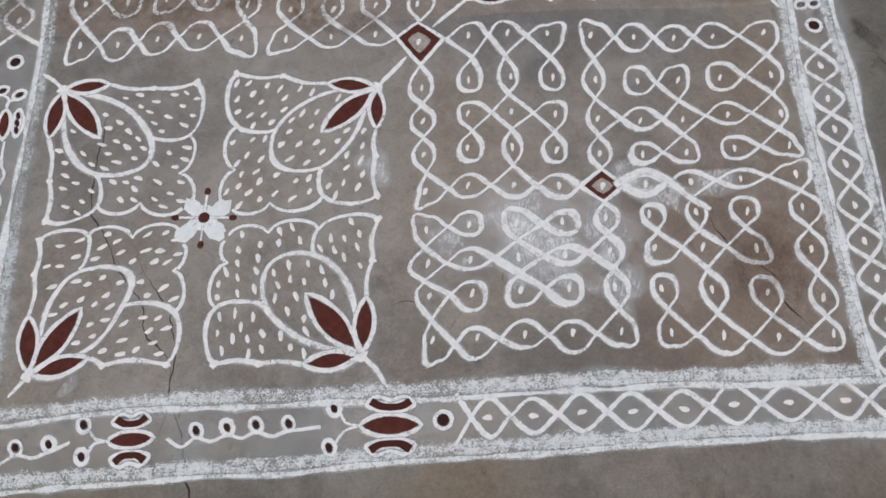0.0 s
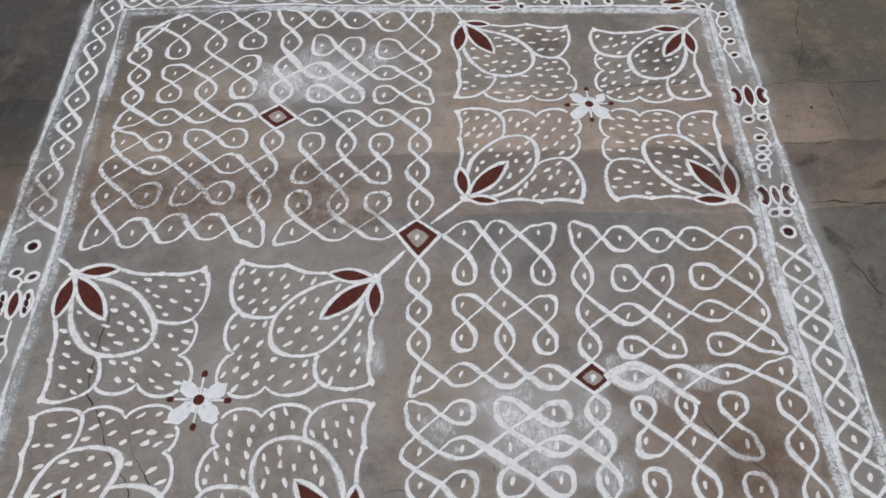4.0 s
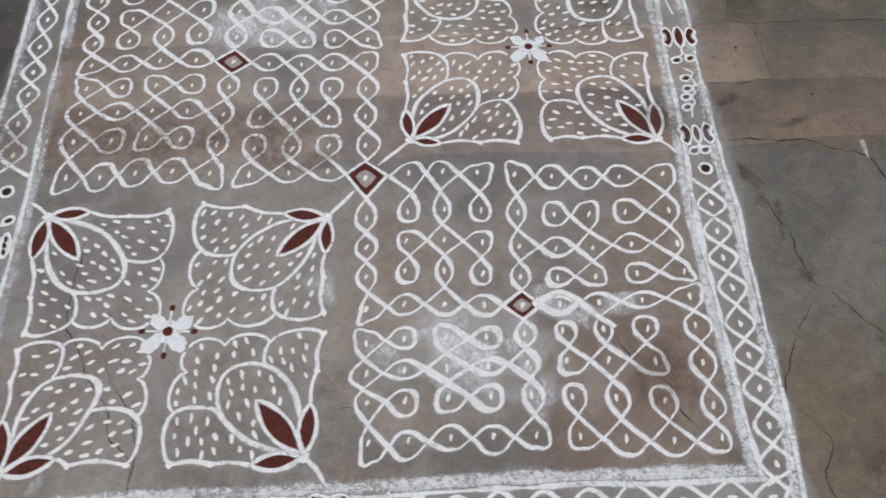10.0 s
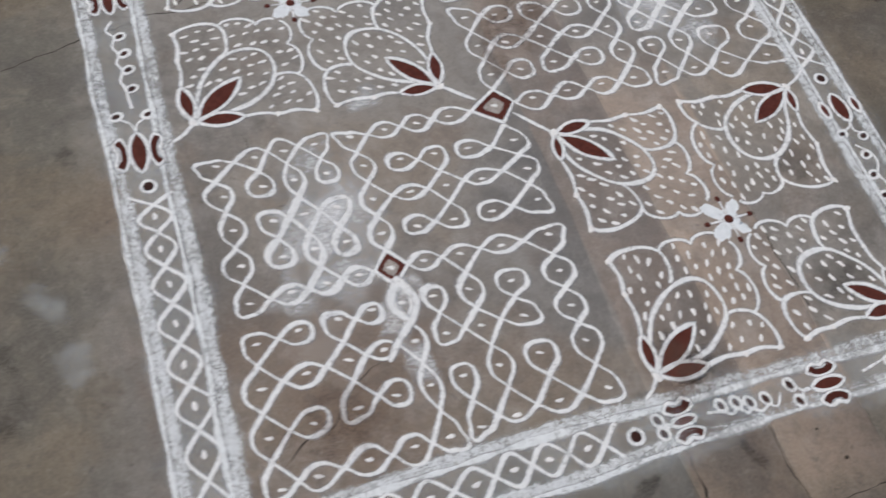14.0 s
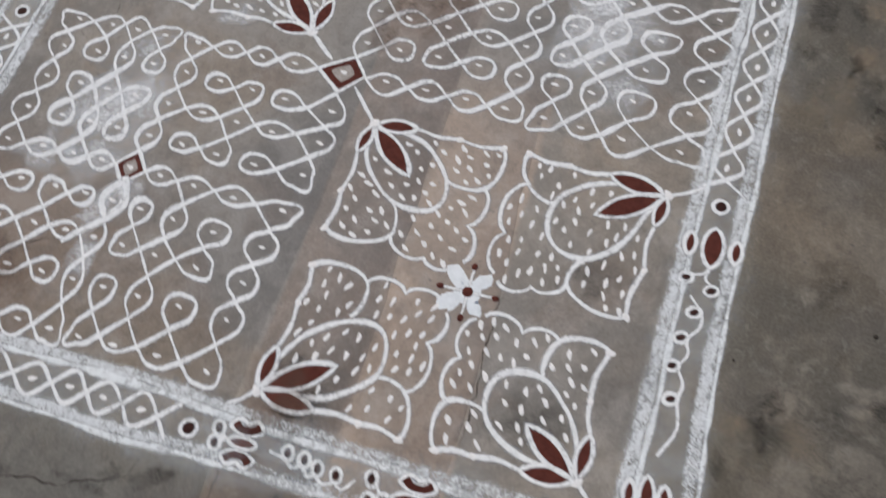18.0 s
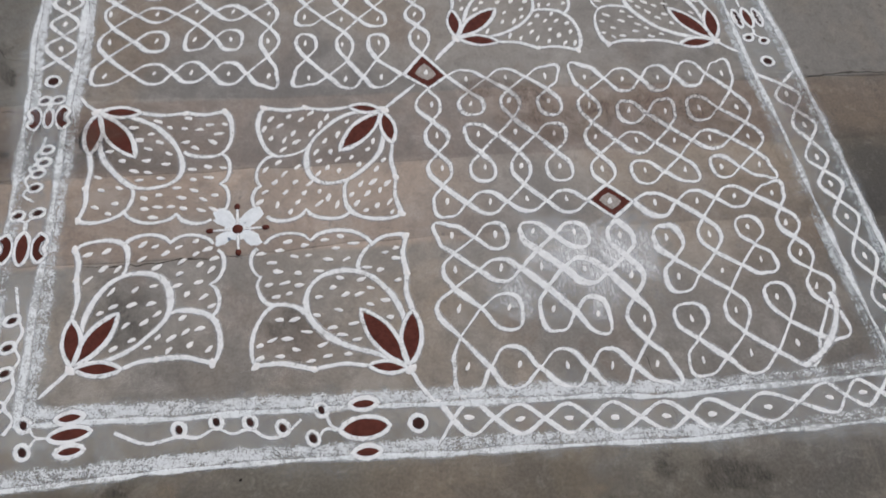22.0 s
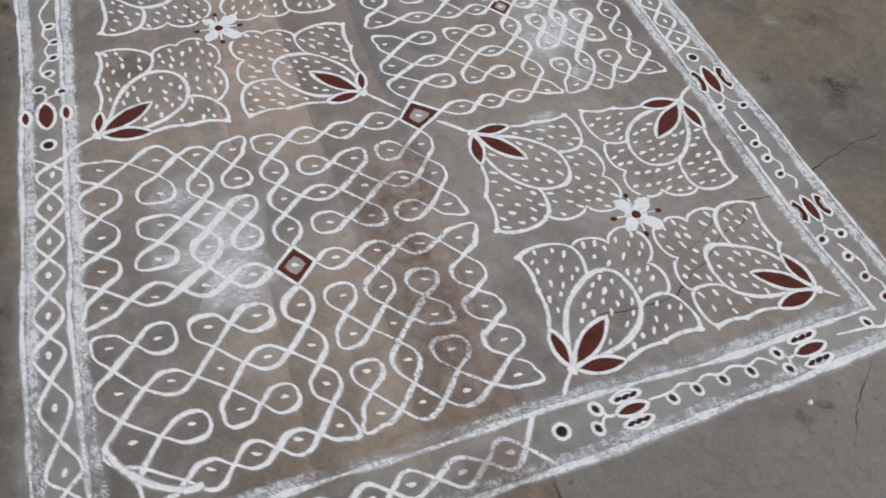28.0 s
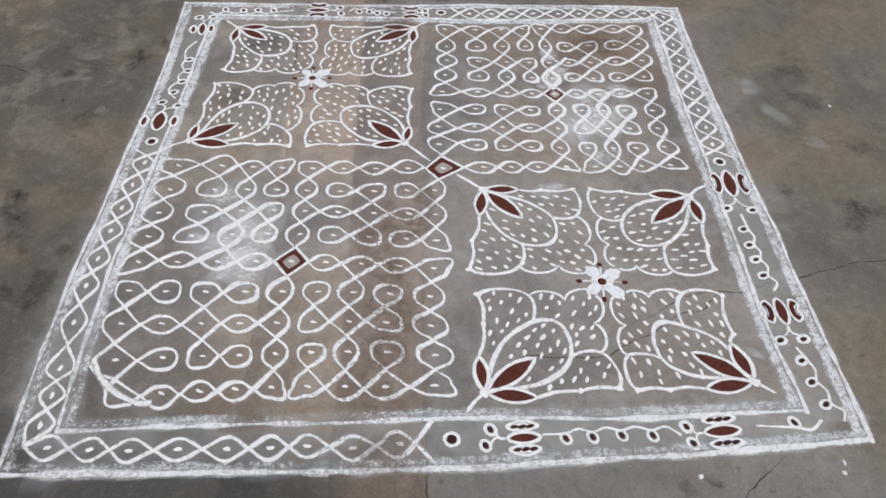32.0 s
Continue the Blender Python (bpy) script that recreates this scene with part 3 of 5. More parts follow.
for n, (c, rx, ry) in enumerate((((-0.10, -1.15), 0.09, 0.06), ((0.0, -0.985), 0.05, 0.03), ((0.42, -1.155), 0.10, 0.05), ((0.22, -1.24), 0.09, 0.05), ((-0.07, -1.20), 0.07, 0.06),
                                 ((0.45, 1.10), 0.13, 0.09), ((0.54, 1.24), 0.16, 0.10), ((-0.24, 1.18), 0.08, 0.05), ((-0.41, 0.975), 0.05, 0.03), ((-0.33, 1.14), 0.10, 0.06),
                                 ((-0.965, -0.575), 0.035, 0.02), ((-0.945, -0.635), 0.03, 0.016), ((-1.15, 0.45), 0.22, 0.12), ((1.01, 0.66), 0.12, 0.09),
                                 ((1.20, -0.70), 0.20, 0.16), ((0.60, -1.12), 0.16, 0.09), ((0.14, 1.12), 0.09, 0.06), ((-0.05, -0.56), 0.03, 0.016), ((0.16, -0.70), 0.05, 0.03), ((0.70, 0.20), 0.09, 0.07), ((0.77, 0.26), 0.05, 0.10), ((0.62, 0.66), 0.10, 0.09), ((0.30, 0.70), 0.08, 0.06))):
    stain(c, rx, ry, 0.4 * n, 3.0 + n, DARK_STAIN, "dark damp stain on the cement")
for n, (c, rx, ry) in enumerate((((0.58, -0.935), 0.09, 0.05), ((0.25, -1.10), 0.10, 0.07), ((0.53, 1.045), 0.06, 0.05), ((0.65, 1.20), 0.10, 0.07), ((-0.32, 1.02), 0.09, 0.05),
                                 ((-0.45, 1.09), 0.10, 0.06), ((0.80, -1.07), 0.12, 0.07), ((-0.25, 1.02), 0.07, 0.05), ((1.10, 0.42), 0.16, 0.09), ((0.75, 1.08), 0.08, 0.06))):
    stain(c, rx, ry, 0.7 * n, 43.0 + n, TAN_STAIN, "pale tan worn patch of cement")
for n, (c, rx, ry) in enumerate((((-0.30, 1.05), 0.13, 0.06), ((-0.43, 1.08), 0.07, 0.05), ((0.49, 1.00), 0.06, 0.035), ((0.47, 1.12), 0.07, 0.04), ((-0.56, 1.10), 0.08, 0.05))):
    stain(c, rx, ry, 0.3 * n, 63.0 + n, PALE_BLOT, "bare tan patch of cement between dark stains")
for n, (c, rx, ry) in enumerate((((-0.535, 0.985), 0.09, 0.045), ((-0.40, 0.955), 0.030, 0.022), ((-0.328, 1.007), 0.014, 0.016), ((-0.415, 1.07), 0.035, 0.025), ((-0.26, 1.16), 0.10, 0.04),
                                 ((-0.56, 1.06), 0.06, 0.03), ((0.41, 1.065), 0.045, 0.022), ((0.50, 1.055), 0.075, 0.018), ((0.36, 1.245), 0.04, 0.03), ((0.29, 1.165), 0.025, 0.02), ((0.56, 0.995), 0.05, 0.03),
                                 ((0.955, 0.045), 0.022, 0.065), ((0.975, -0.03), 0.03, 0.03), ((1.19, -0.39), 0.035, 0.05), ((1.05, -0.24), 0.02, 0.04), ((1.01, -0.07), 0.014, 0.06), ((1.09, 0.225), 0.07, 0.022), ((0.93, 0.285), 0.05, 0.018))):
    stain(c, rx, ry, 0.25 * (n % 3), 83.0 + n, DARK_BLOT, "small charcoal stain on the cement")


# ---- knotted line drawings: squares of nine by nine dots, four knots in a pinwheel ----
# Where the dots lie: smooth warps of the nine by nine grid, in millimetres (Chebyshev terms).
KNOT_NEAR_X = (397.4, 27.4, 2.5, 1.7, -0.2, 0.1, 363.2, 5.6, 0.1, 0.4, 0.3, -1.5, 5.0, 5.3, -1.4, -0.3, 0.5, -0.4, 4.2, -1.4, -1.5, -0.2, -0.1, -0.1, 1.7, -0.4, -1.2, 0.3, -0.1, -0.1, 0.1, -3.5, 1.9, 0.0, 0.5, 0.1)
KNOT_NEAR_Y = (-322.0, -323.5, 10.2, -9.2, 2.0, -1.1, 19.7, 1.0, -5.4, -4.8, 2.0, 6.3, -2.8, -3.2, -3.8, 2.0, 2.5, 0.1, 4.6, -5.1, 0.9, 2.6, 0.6, -0.8, -1.1, 1.9, 1.4, -0.9, 0.1, 0.8, 0.0, 0.6, -0.3, -1.0, 0.9, 0.9)
KNOT_FAR_X = (-407.6, 29.0, -3.0, 0.3, -0.4, -0.2, 380.3, -6.1, 3.4, 1.5, -0.4, -0.6, -1.5, 5.3, 3.4, 1.0, -0.5, 0.4, -1.9, -1.9, 2.2, -1.5, -0.8, 0.6, 1.5, -2.9, -0.5, -0.2, 0.9, 0.5, 1.9, 0.8, -2.1, 0.3, -0.2, 0.1)
KNOT_FAR_Y = (363.8, -366.4, 1.9, -7.0, 2.5, -0.5, 17.6, -9.7, 5.7, 1.6, 5.1, -0.2, -10.7, 11.7, -4.9, -3.0, 0.9, -2.6, 7.4, -2.3, -1.4, -0.5, -2.9, -1.3, 1.1, -2.6, -1.0, 0.6, -1.5, 0.6, -3.9, -2.3, 0.5, -2.0, 0.8, 0.4)


def warp(xs, ys, i, j):
    u, v = (i - 4) / 4, (j - 4) / 4
    t = [[1.0, u], [1.0, v]]
    for row, w in zip(t, (u, v)):
        for _ in range(4):
            row.append(2 * w * row[-1] - row[-2])
    return vec([sum(c[6 * a + b] * t[0][a] * t[1][b] for a in range(6) for b in range(6)) / 1000 for c in (xs, ys)])


# Neighbours of one knot (columns 0 to 3, rows 0 to 4) between which the line crosses itself.
CROSSINGS = [((i, 0), (i + 1, 0)) for i in range(3)] + [((i, 2), (i + 1, 2)) for i in (1, 2)] + [((i, 4), (i + 1, 4)) for i in range(4)]
CROSSINGS += [((0, j), (0, j + 1)) for j in range(4)] + [((2, j), (2, j + 1)) for j in range(4)]
CROSSINGS += [((i, j), (i, j + 1)) for i in (1, 3) for j in (0, 2)]
SIDES = ((1, 0), (0, -1), (-1, 0), (0, 1))


def quarter(k, d):
    """A dot turned k quarter turns about the middle of its square."""
    i, j = d
    for _ in range(k):
        i, j = 8 - j, i
    return i, j


# Loops that stray from their dots, in millimetres, knot by knot.
STRAY_FAR = (
    {(8, 7): (9, 5), (8, 6): (0, 5), (8, 5): (8, 4), (7, 7): (0, 4), (6, 7): (-3, 7), (5, 7): (0, 4), (7, 6): (0, 5), (6, 6): (-2, 7), (5, 6): (0, 4), (7, 5): (5, 7), (6, 5): (0, 7), (5, 5): (5, 5), (7, 4): (7, 5), (6, 4): (0, 7), (5, 4): (0, 5), (8, 4): (2, 4)},
    {(4, 7): (3, 4), (4, 6): (0, 5), (4, 5): (-4, 5), (3, 7): (3, 10), (2, 7): (3, 9), (1, 7): (4, 5), (0, 7): (-7, 2), (3, 6): (0, 9), (2, 6): (2, 4), (1, 6): (0, 4), (0, 6): (-11, 2), (3, 5): (5, 7), (2, 5): (-2, 3), (1, 5): (0, 6), (0, 5): (2, 4)},
    {(8, 3): (0, 7), (7, 3): (-3, 6), (6, 3): (0, 7), (5, 3): (0, 9), (4, 3): (0, 5), (7, 2): (0, 5), (5, 2): (-2, 0), (8, 1): (13, 0), (7, 0): (15, 8), (6, 0): (0, 6), (5, 0): (0, 7)},
    {(3, 3): (-8, 14), (1, 3): (-3, 7), (0, 3): (-7, 0), (3, 1): (-5, 0), (2, 1): (-7, 0), (0, 1): (-12, 0), (2, 0): (0, 7), (1, 0): (-13, 11), (4, 1): (13, 0)},
)
STRAY = (
    {(1, 0): (9, -2), (2, 0): (-7, -3), (3, 0): (2, -9), (1, 1): (7, 2), (2, 1): (-10, 0), (1, 2): (9, 0), (1, 3): (10, 0), (3, 3): (-5, 0), (0, 4): (9, 0)},
    {(4, 0): (10, -5), (4, 1): (-7, -2), (8, 0): (0, -6), (5, 1): (0, -5), (6, 1): (-7, -5), (5, 2): (6, 4), (7, 2): (0, 6), (8, 2): (-11, 0), (6, 3): (-6, 4), (7, 3): (6, -2), (8, 3): (-12, 2)},
    {(5, 5): (9, 0), (7, 5): (-10, 5), (8, 5): (9, 0), (5, 6): (13, -3), (7, 6): (-12, 4), (5, 7): (6, 0), (6, 8): (0, -6), (7, 8): (0, -5), (8, 8): (-8, -5)},
    {(3, 5): (10, -8), (0, 6): (-11, -5), (3, 6): (5, 0), (0, 7): (-5, 0), (4, 7): (5, 0), (0, 8): (6, -8), (1, 8): (-5, -14), (3, 8): (0, -8)},
)


def knot_square(xs, ys, shared, hub_note, size=1.0, stray=(), blunt=()):
    dots = {(i, j): warp(xs, ys, i, j) for i in range(9) for j in range(9)}
    dots[shared] = vec((0.0, 0.0))
    loops = dict(dots)
    for table in stray:
        for d, shift in table.items():
            loops[d] = dots[d] + vec(shift) / 1000
    open_pairs = set()
    for k in range(4):
        for a, b in CROSSINGS:
            a, b = quarter(k, a), quarter(k, b)
            open_pairs |= {(a, b), (b, a)}

    def node(d, s):
        """Where the line meets a side of a dot, and its way there for a turn that goes round to the left."""
        n = (d[0] + SIDES[s][0], d[1] + SIDES[s][1])
        if n in loops:
            half = (loops[n] - loops[d]) / 2
        else:
            b = (d[0] - SIDES[s][0], d[1] - SIDES[s][1])
            half = (loops[d] - loops[b]) / 2
        if (d, n) in open_pairs:
            return loops[d] + half, True
        ways = [(d, (d[0] + x, d[1] + y)) in open_pairs for x, y in SIDES]
        slim = ways[(s + 1) % 4] and ways[(s + 3) % 4]
        loose = 1 + 0.20 * noise.noise((d[0] * 3.7 + xs[0], d[1] * 3.7, s * 1.9))
        return loops[d] + half * ((0.53, 0.67) if slim else (0.59, 0.74))[s % 2] * loose * size, False

    def arc(d, a, b):
        """From side a of a dot to the next side b."""
        (p, p_open), (q, q_open) = node(d, a), node(d, b)
        c = loops[d]
        pd, qd = p - c, q - c
        if not p_open and not q_open and node(d, (a + 2) % 4)[1] and node(d, (b + 2) % 4)[1]:
            # an outer corner of the knot is drawn out to a point
            tip = c + (pd + qd) * (0.86 if d in blunt else 1.18 if d in corners else 0.88)
            turn = 2 * tip - (p + q) / 2
            t = np.linspace(0, 1, 9)[:, None]
            return (1 - t) ** 2 * p + 2 * (1 - t) * t * turn + t**2 * q
        start = qd - pd if p_open else qd * 1.0
        stop = qd - pd if q_open else -pd * 1.0
        k = 0.62 if not (p_open or q_open) else 0.60
        reach = np.linalg.norm(q - p)
        h0 = p + start / np.linalg.norm(start) * reach * k * (0.62 if p_open else 0.78)
        h1 = q - stop / np.linalg.norm(stop) * reach * k * (0.62 if q_open else 0.78)
        t = np.linspace(0, 1, 9)[:, None]
        return ((1 - t) ** 3 * p + 3 * (1 - t) ** 2 * t * h0 + 3 * (1 - t) * t**2 * h1 + t**3 * q)

    corners = {quarter(k, d) for k in range(4) for d in ((0, 0), (3, 0), (0, 4))}
    spacing = np.linalg.norm(dots[(5, 4)] - dots[(3, 4)]) / 2
    for k in range(4):
        members = [quarter(k, (i, j)) for i in range(4) for j in range(5)]
        members = [d for d in members if d != shared]
        mid = np.mean([dots[d] for d in members], 0)
        knot = thing("knot_drawing", mid, f"white powder line looped round dots{hub_note[k]}", "floor drawing", "knots of powder line")
        left = {(d, s) for d in members for s in range(4)}  # corner s lies between sides s and s + 1
        chains = []
        while left:
            # begin at a loose end if there is one
            begin = None
            for d, s in sorted(left):
                for a, b in ((s, (s + 1) % 4), ((s + 1) % 4, s)):
                    n = (d[0] + SIDES[a][0], d[1] + SIDES[a][1])
                    if (d, n) in open_pairs and n not in members:
                        begin = (d, a, b)
                        break
                if begin:
                    break
            closed = begin is None
            if closed:
                d, s = min(left)
                begin = (d, s, (s + 1) % 4)
            d, a, b = begin
            pts = []
            while True:
                corner = a if (a + 1) % 4 == b else b
                if (d, corner) not in left:
                    break
                left.discard((d, corner))
                pts.append(arc(d, a, b)[:-1])
                last = arc(d, a, b)[-1]
                n = (d[0] + SIDES[b][0], d[1] + SIDES[b][1])
                out = (a + 2) % 4
                if (d, n) in open_pairs:
                    if n not in members:
                        break
                    d, a, b = n, (b + 2) % 4, out
                else:
                    a, b = b, out
            pts = np.vstack(pts + ([] if closed else [last]))
            chains.append((pts, closed))
        for pts, closed in chains:
            part("line", stroke([(pts, closed)], 0.0138, seed=k, vary=0.45, nib=0.34), LINE, knot)
        for d in members:
            if d == (4, 4):
                continue
            part("dot", drop(dots[d], 0.018 * rng.uniform(0.85, 1.15), 0.0075 * rng.uniform(0.85, 1.2), radians(82 + rng.uniform(-14, 14)), rng.random()), SPOT, knot)
    return dots, spacing


def diamond(centre, corners, note):
    """A red square round a pale middle, inside the crossing lines."""
    mark = thing("diamond_mark", centre, f"red powder diamond, pale middle, {note}", "floor drawing", "red diamonds")
    c = vec(centre)
    ways = [vec(q) - c for q in corners]
    outer = curve([c + w * 0.98 for w in ways], 0.02, True, 0.08)
    inner = curve([c + w * 0.50 for w in ways], 0.02, True, 0.30)
    n = 48
    o = np.array([outer[int(k * len(outer) / n)] for k in range(n)])
    i = np.array([inner[int(k * len(inner) / n)] for k in range(n)])
    verts = [(*p, 0.0006) for p in o] + [(*(0.5 * p + 0.5 * q), 0.0014) for p, q in zip(o, i)] + [(*p, 0.0006) for p in i]
    faces = [(r * n + k, r * n + (k + 1) % n, (r + 1) * n + (k + 1) % n, (r + 1) * n + k) for r in range(2) for k in range(n)]
    part("red_square", (verts, faces), RED, mark)
    part("line", stroke([(curve([c + w * 1.0 for w in ways], 0.006, True, 0.06), True)], 0.0135, lift=0.0003), LINE, mark)
    m, f = filled(i, top=0.0006, low=0.0005)
    part("pale_middle", (m, f), SPOT_PALE, mark, "thin greyish powder middle")
    part("dot", drop(c, 0.018, 0.010, radians(75), 3), SPOT, mark)


SPOT_PALE = solid("thin_powder_wash", (0.26, 0.235, 0.205), (0.42, 0.39, 0.36), scale=90.0)

near_dots, _ = knot_square(KNOT_NEAR_X, KNOT_NEAR_Y, (0, 0), (", joined to the centre", ", beside the chain border", ", on brown-stained cement", ", dusted with spilt powder"), 0.90, STRAY, ((5, 8), (8, 8), (4, 8), (8, 0)))
far_dots, _ = knot_square(KNOT_FAR_X, KNOT_FAR_Y, (8, 8), (", in a frame corner", ", dusted with spilt powder", ", joined to the centre", ", beside the chain border"), 1.0, STRAY_FAR, ((3, 0), (8, 4)))


def mids(dots, d):
    return [(dots[d] + dots[n]) / 2 for n in ((d[0] + 1, d[1]), (d[0], d[1] - 1), (d[0] - 1, d[1]), (d[0], d[1] + 1))]


diamond(near_dots[(4, 4)], mids(near_dots, (4, 4)), "where four knots meet")
diamond(far_dots[(4, 4)], mids(far_dots, (4, 4)), "where four knots meet")
diamond((0, 0), [near_dots[(1, 0)] / 2, far_dots[(8, 7)] / 2, far_dots[(7, 8)] / 2, near_dots[(0, 1)] / 2], "at the centre of the drawing")


# ---- lotuses ----


def inside(poly, p):
    x, y = p
    hit = False
    for (x0, y0), (x1, y1) in zip(poly, np.roll(poly, -1, 0)):
        if (y0 > y) != (y1 > y) and x < (x1 - x0) * (y - y0) / (y1 - y0) + x0:
            hit = not hit
    return hit


def soften(pts, window, passes):
    """Rounds off a curve's corners, its ends kept."""
    for _ in range(passes):
        wide = np.vstack([np.repeat(pts[:1], window, 0), pts, np.repeat(pts[-1:], window, 0)])
        mean = np.stack([np.convolve(wide[:, k], np.ones(window) / window, "same") for k in (0, 1)], 1)[window:-window]
        share = np.clip(np.minimum(np.arange(len(pts)), np.arange(len(pts))[::-1]) / window, 0, 1)[:, None]
        pts = pts * (1 - share) + mean * share
    return pts


def lotus(L, number):
    L = {k: vec(v) for k, v in L.items()}
    B, K = L["B"], (L["K"] + L["K2"]) / 2
    axis = (K - B) / np.linalg.norm(K - B)
    flower = thing("lotus_drawing", B, LOTUS_NOTES[number], "floor drawing", "powder lotuses")
    heart = (L["WP"] + L["E"] + L["WQ"]) / 3
    # egg-shaped inner petal
    side = [L["a"], L["WP"], L["E"], L["WQ"], L["b"]]
    for extra in ("EP", "EQ"):
        if min(np.linalg.norm(L[extra] - q) for q in side) > 0.028:
            side.append(L[extra])
    mid = np.mean([L["a"], L["b"], L["E"], heart], 0)

    def about(q):
        d = q - mid
        back = -axis
        return (math.atan2(d[1], d[0]) - math.atan2(back[1], back[0])) % (2 * math.pi)

    side.sort(key=about)
    if np.linalg.norm(side[0] - L["a"]) > np.linalg.norm(side[-1] - L["a"]):
        side.reverse()
    full = [L["a"] + (B - L["a"]) * 0.45]
    for q, r in zip(side, side[1:]):
        full += [q, bow(q, r, 0.11, heart)]
    full += [side[-1], L["b"] + (B - L["b"]) * 0.45]
    egg = soften(curve(full, 0.006, tension=0.5), 9, 3)
    part("inner_petal", stroke([(egg, False)], 0.0175, seed=number, vary=0.4, nib=0.2), LINE, flower)
    # side petals
    polys = [egg]
    lines = [egg]
    for p, P, N, J, E in (("p", "P", "NP", "JP", "EP"), ("q", "Q", "NQ", "JQ", "EQ")):
        leaf, tip, notch, joint, meet = L[p], L[P], L[N], L[J], L[E]
        edge = np.vstack([curve([leaf, bow(leaf, notch, -0.07, heart), notch]), curve([notch, bow(notch, tip, -0.08, heart), tip])])
        rim = np.vstack([arch(tip, joint, 0.16, (leaf + meet) / 2), arch(joint, meet, 0.13, leaf)[1:]])
        part("side_petal", stroke([(edge, False), (rim, False)], 0.0148, seed=number + 3, vary=0.4, nib=0.2), LINE, flower)
        polys.append(np.vstack([edge, rim, curve([meet, L["WP" if p == "p" else "WQ"], L["a" if p == "p" else "b"]])]))
        lines += [edge, rim]
        part("knob", drop(notch, 0.016, 0.013, number, number), SPOT, flower)
        part("knob", drop(tip, 0.020, 0.014, number + 1, number + 5), SPOT, flower)
    # scalloped back petal
    scallops = [arch(a, b, 0.23, heart) for a, b in ((L["JP"], L["KP"]), (L["KP"], L["K"]), (L["K2"], L["KQ"]), (L["KQ"], L["JQ"]))]
    part("back_petal", stroke([(np.vstack(scallops[:2]), False), (np.vstack(scallops[2:]), False)], 0.0125, seed=number + 6), LINE, flower)
    polys.append(np.vstack([*scallops, curve([L["JQ"], L["EQ"]]), egg[len(egg) // 4: 3 * len(egg) // 4][::-1] if np.linalg.norm(egg[0] - L["a"]) < np.linalg.norm(egg[-1] - L["a"]) else egg[len(egg) // 4: 3 * len(egg) // 4], curve([L["EP"], L["JP"]])]))
    lines += scallops
    # three red leaves with white edges
    for tip, width in (("m", 0.29), ("p", 0.32), ("q", 0.32)):
        long = np.linalg.norm(L[tip] - B)
        base = B + (L[tip] - B) * 0.07
        shape = almond(base, L[tip], width * long)
        red = part("leaf", filled(almond(base + (L[tip] - base) * 0.06, base + (L[tip] - base) * 0.93, width * long - 0.004)), RED, flower, "dark red ochre leaf")
        part("leaf_edge", stroke([(np.vstack([shape, shape[:1]]), True)], 0.0150, lift=0.0004, seed=number, vary=0.4), LINE, red, "white powder edge")
        lines.append(shape)
    part("stem", stroke([(curve([B, (B + L["S"]) / 2 + 0.003, L["S"]]), False)], 0.0135, lift=0.0002, seed=number, taper=True), LINE, flower)
    part("base_blot", drop(B - axis * 0.002, 0.026, 0.018, math.atan2(axis[1], axis[0]) + 1.5, number), SPOT, flower)
    # dabs of powder in the petals
    r = random.Random(20 + number)
    marks = np.vstack(lines)
    lo, hi = marks.min(0), marks.max(0)
    hull = [L["p"], L["NP"], L["P"], bow(L["P"], L["JP"], 0.17, heart), L["JP"], bow(L["JP"], L["KP"], 0.2, heart), L["KP"], bow(L["KP"], L["K"], 0.2, heart), L["K"], L["K2"],
            bow(L["K2"], L["KQ"], 0.2, heart), L["KQ"], bow(L["KQ"], L["JQ"], 0.2, heart), L["JQ"], bow(L["JQ"], L["Q"], 0.17, heart), L["Q"], L["NQ"], L["q"], B]
    hull = np.array(hull)
    leaves = [almond(B, L[k], 0.38 * np.linalg.norm(L[k] - B)) for k in "mpq"]
    placed = []
    way = math.atan2(axis[1], axis[0]) + LOTUS_DABS[number]
    for _ in range(1500):
        p = vec((r.uniform(lo[0], hi[0]), r.uniform(lo[1], hi[1])))
        if not inside(hull, p) or any(inside(q, p) for q in leaves):
            continue
        if np.linalg.norm(marks - p, axis=1).min() < 0.0145:
            continue
        if placed and min(np.linalg.norm(p - q) for q in placed) < 0.0252:
            continue
        placed.append(p)
        part("dab", drop(p, 0.0195 * r.uniform(0.75, 1.2), 0.0090 * r.uniform(0.8, 1.2), way + r.uniform(-0.35, 0.35), r.random()), SPOT, flower)


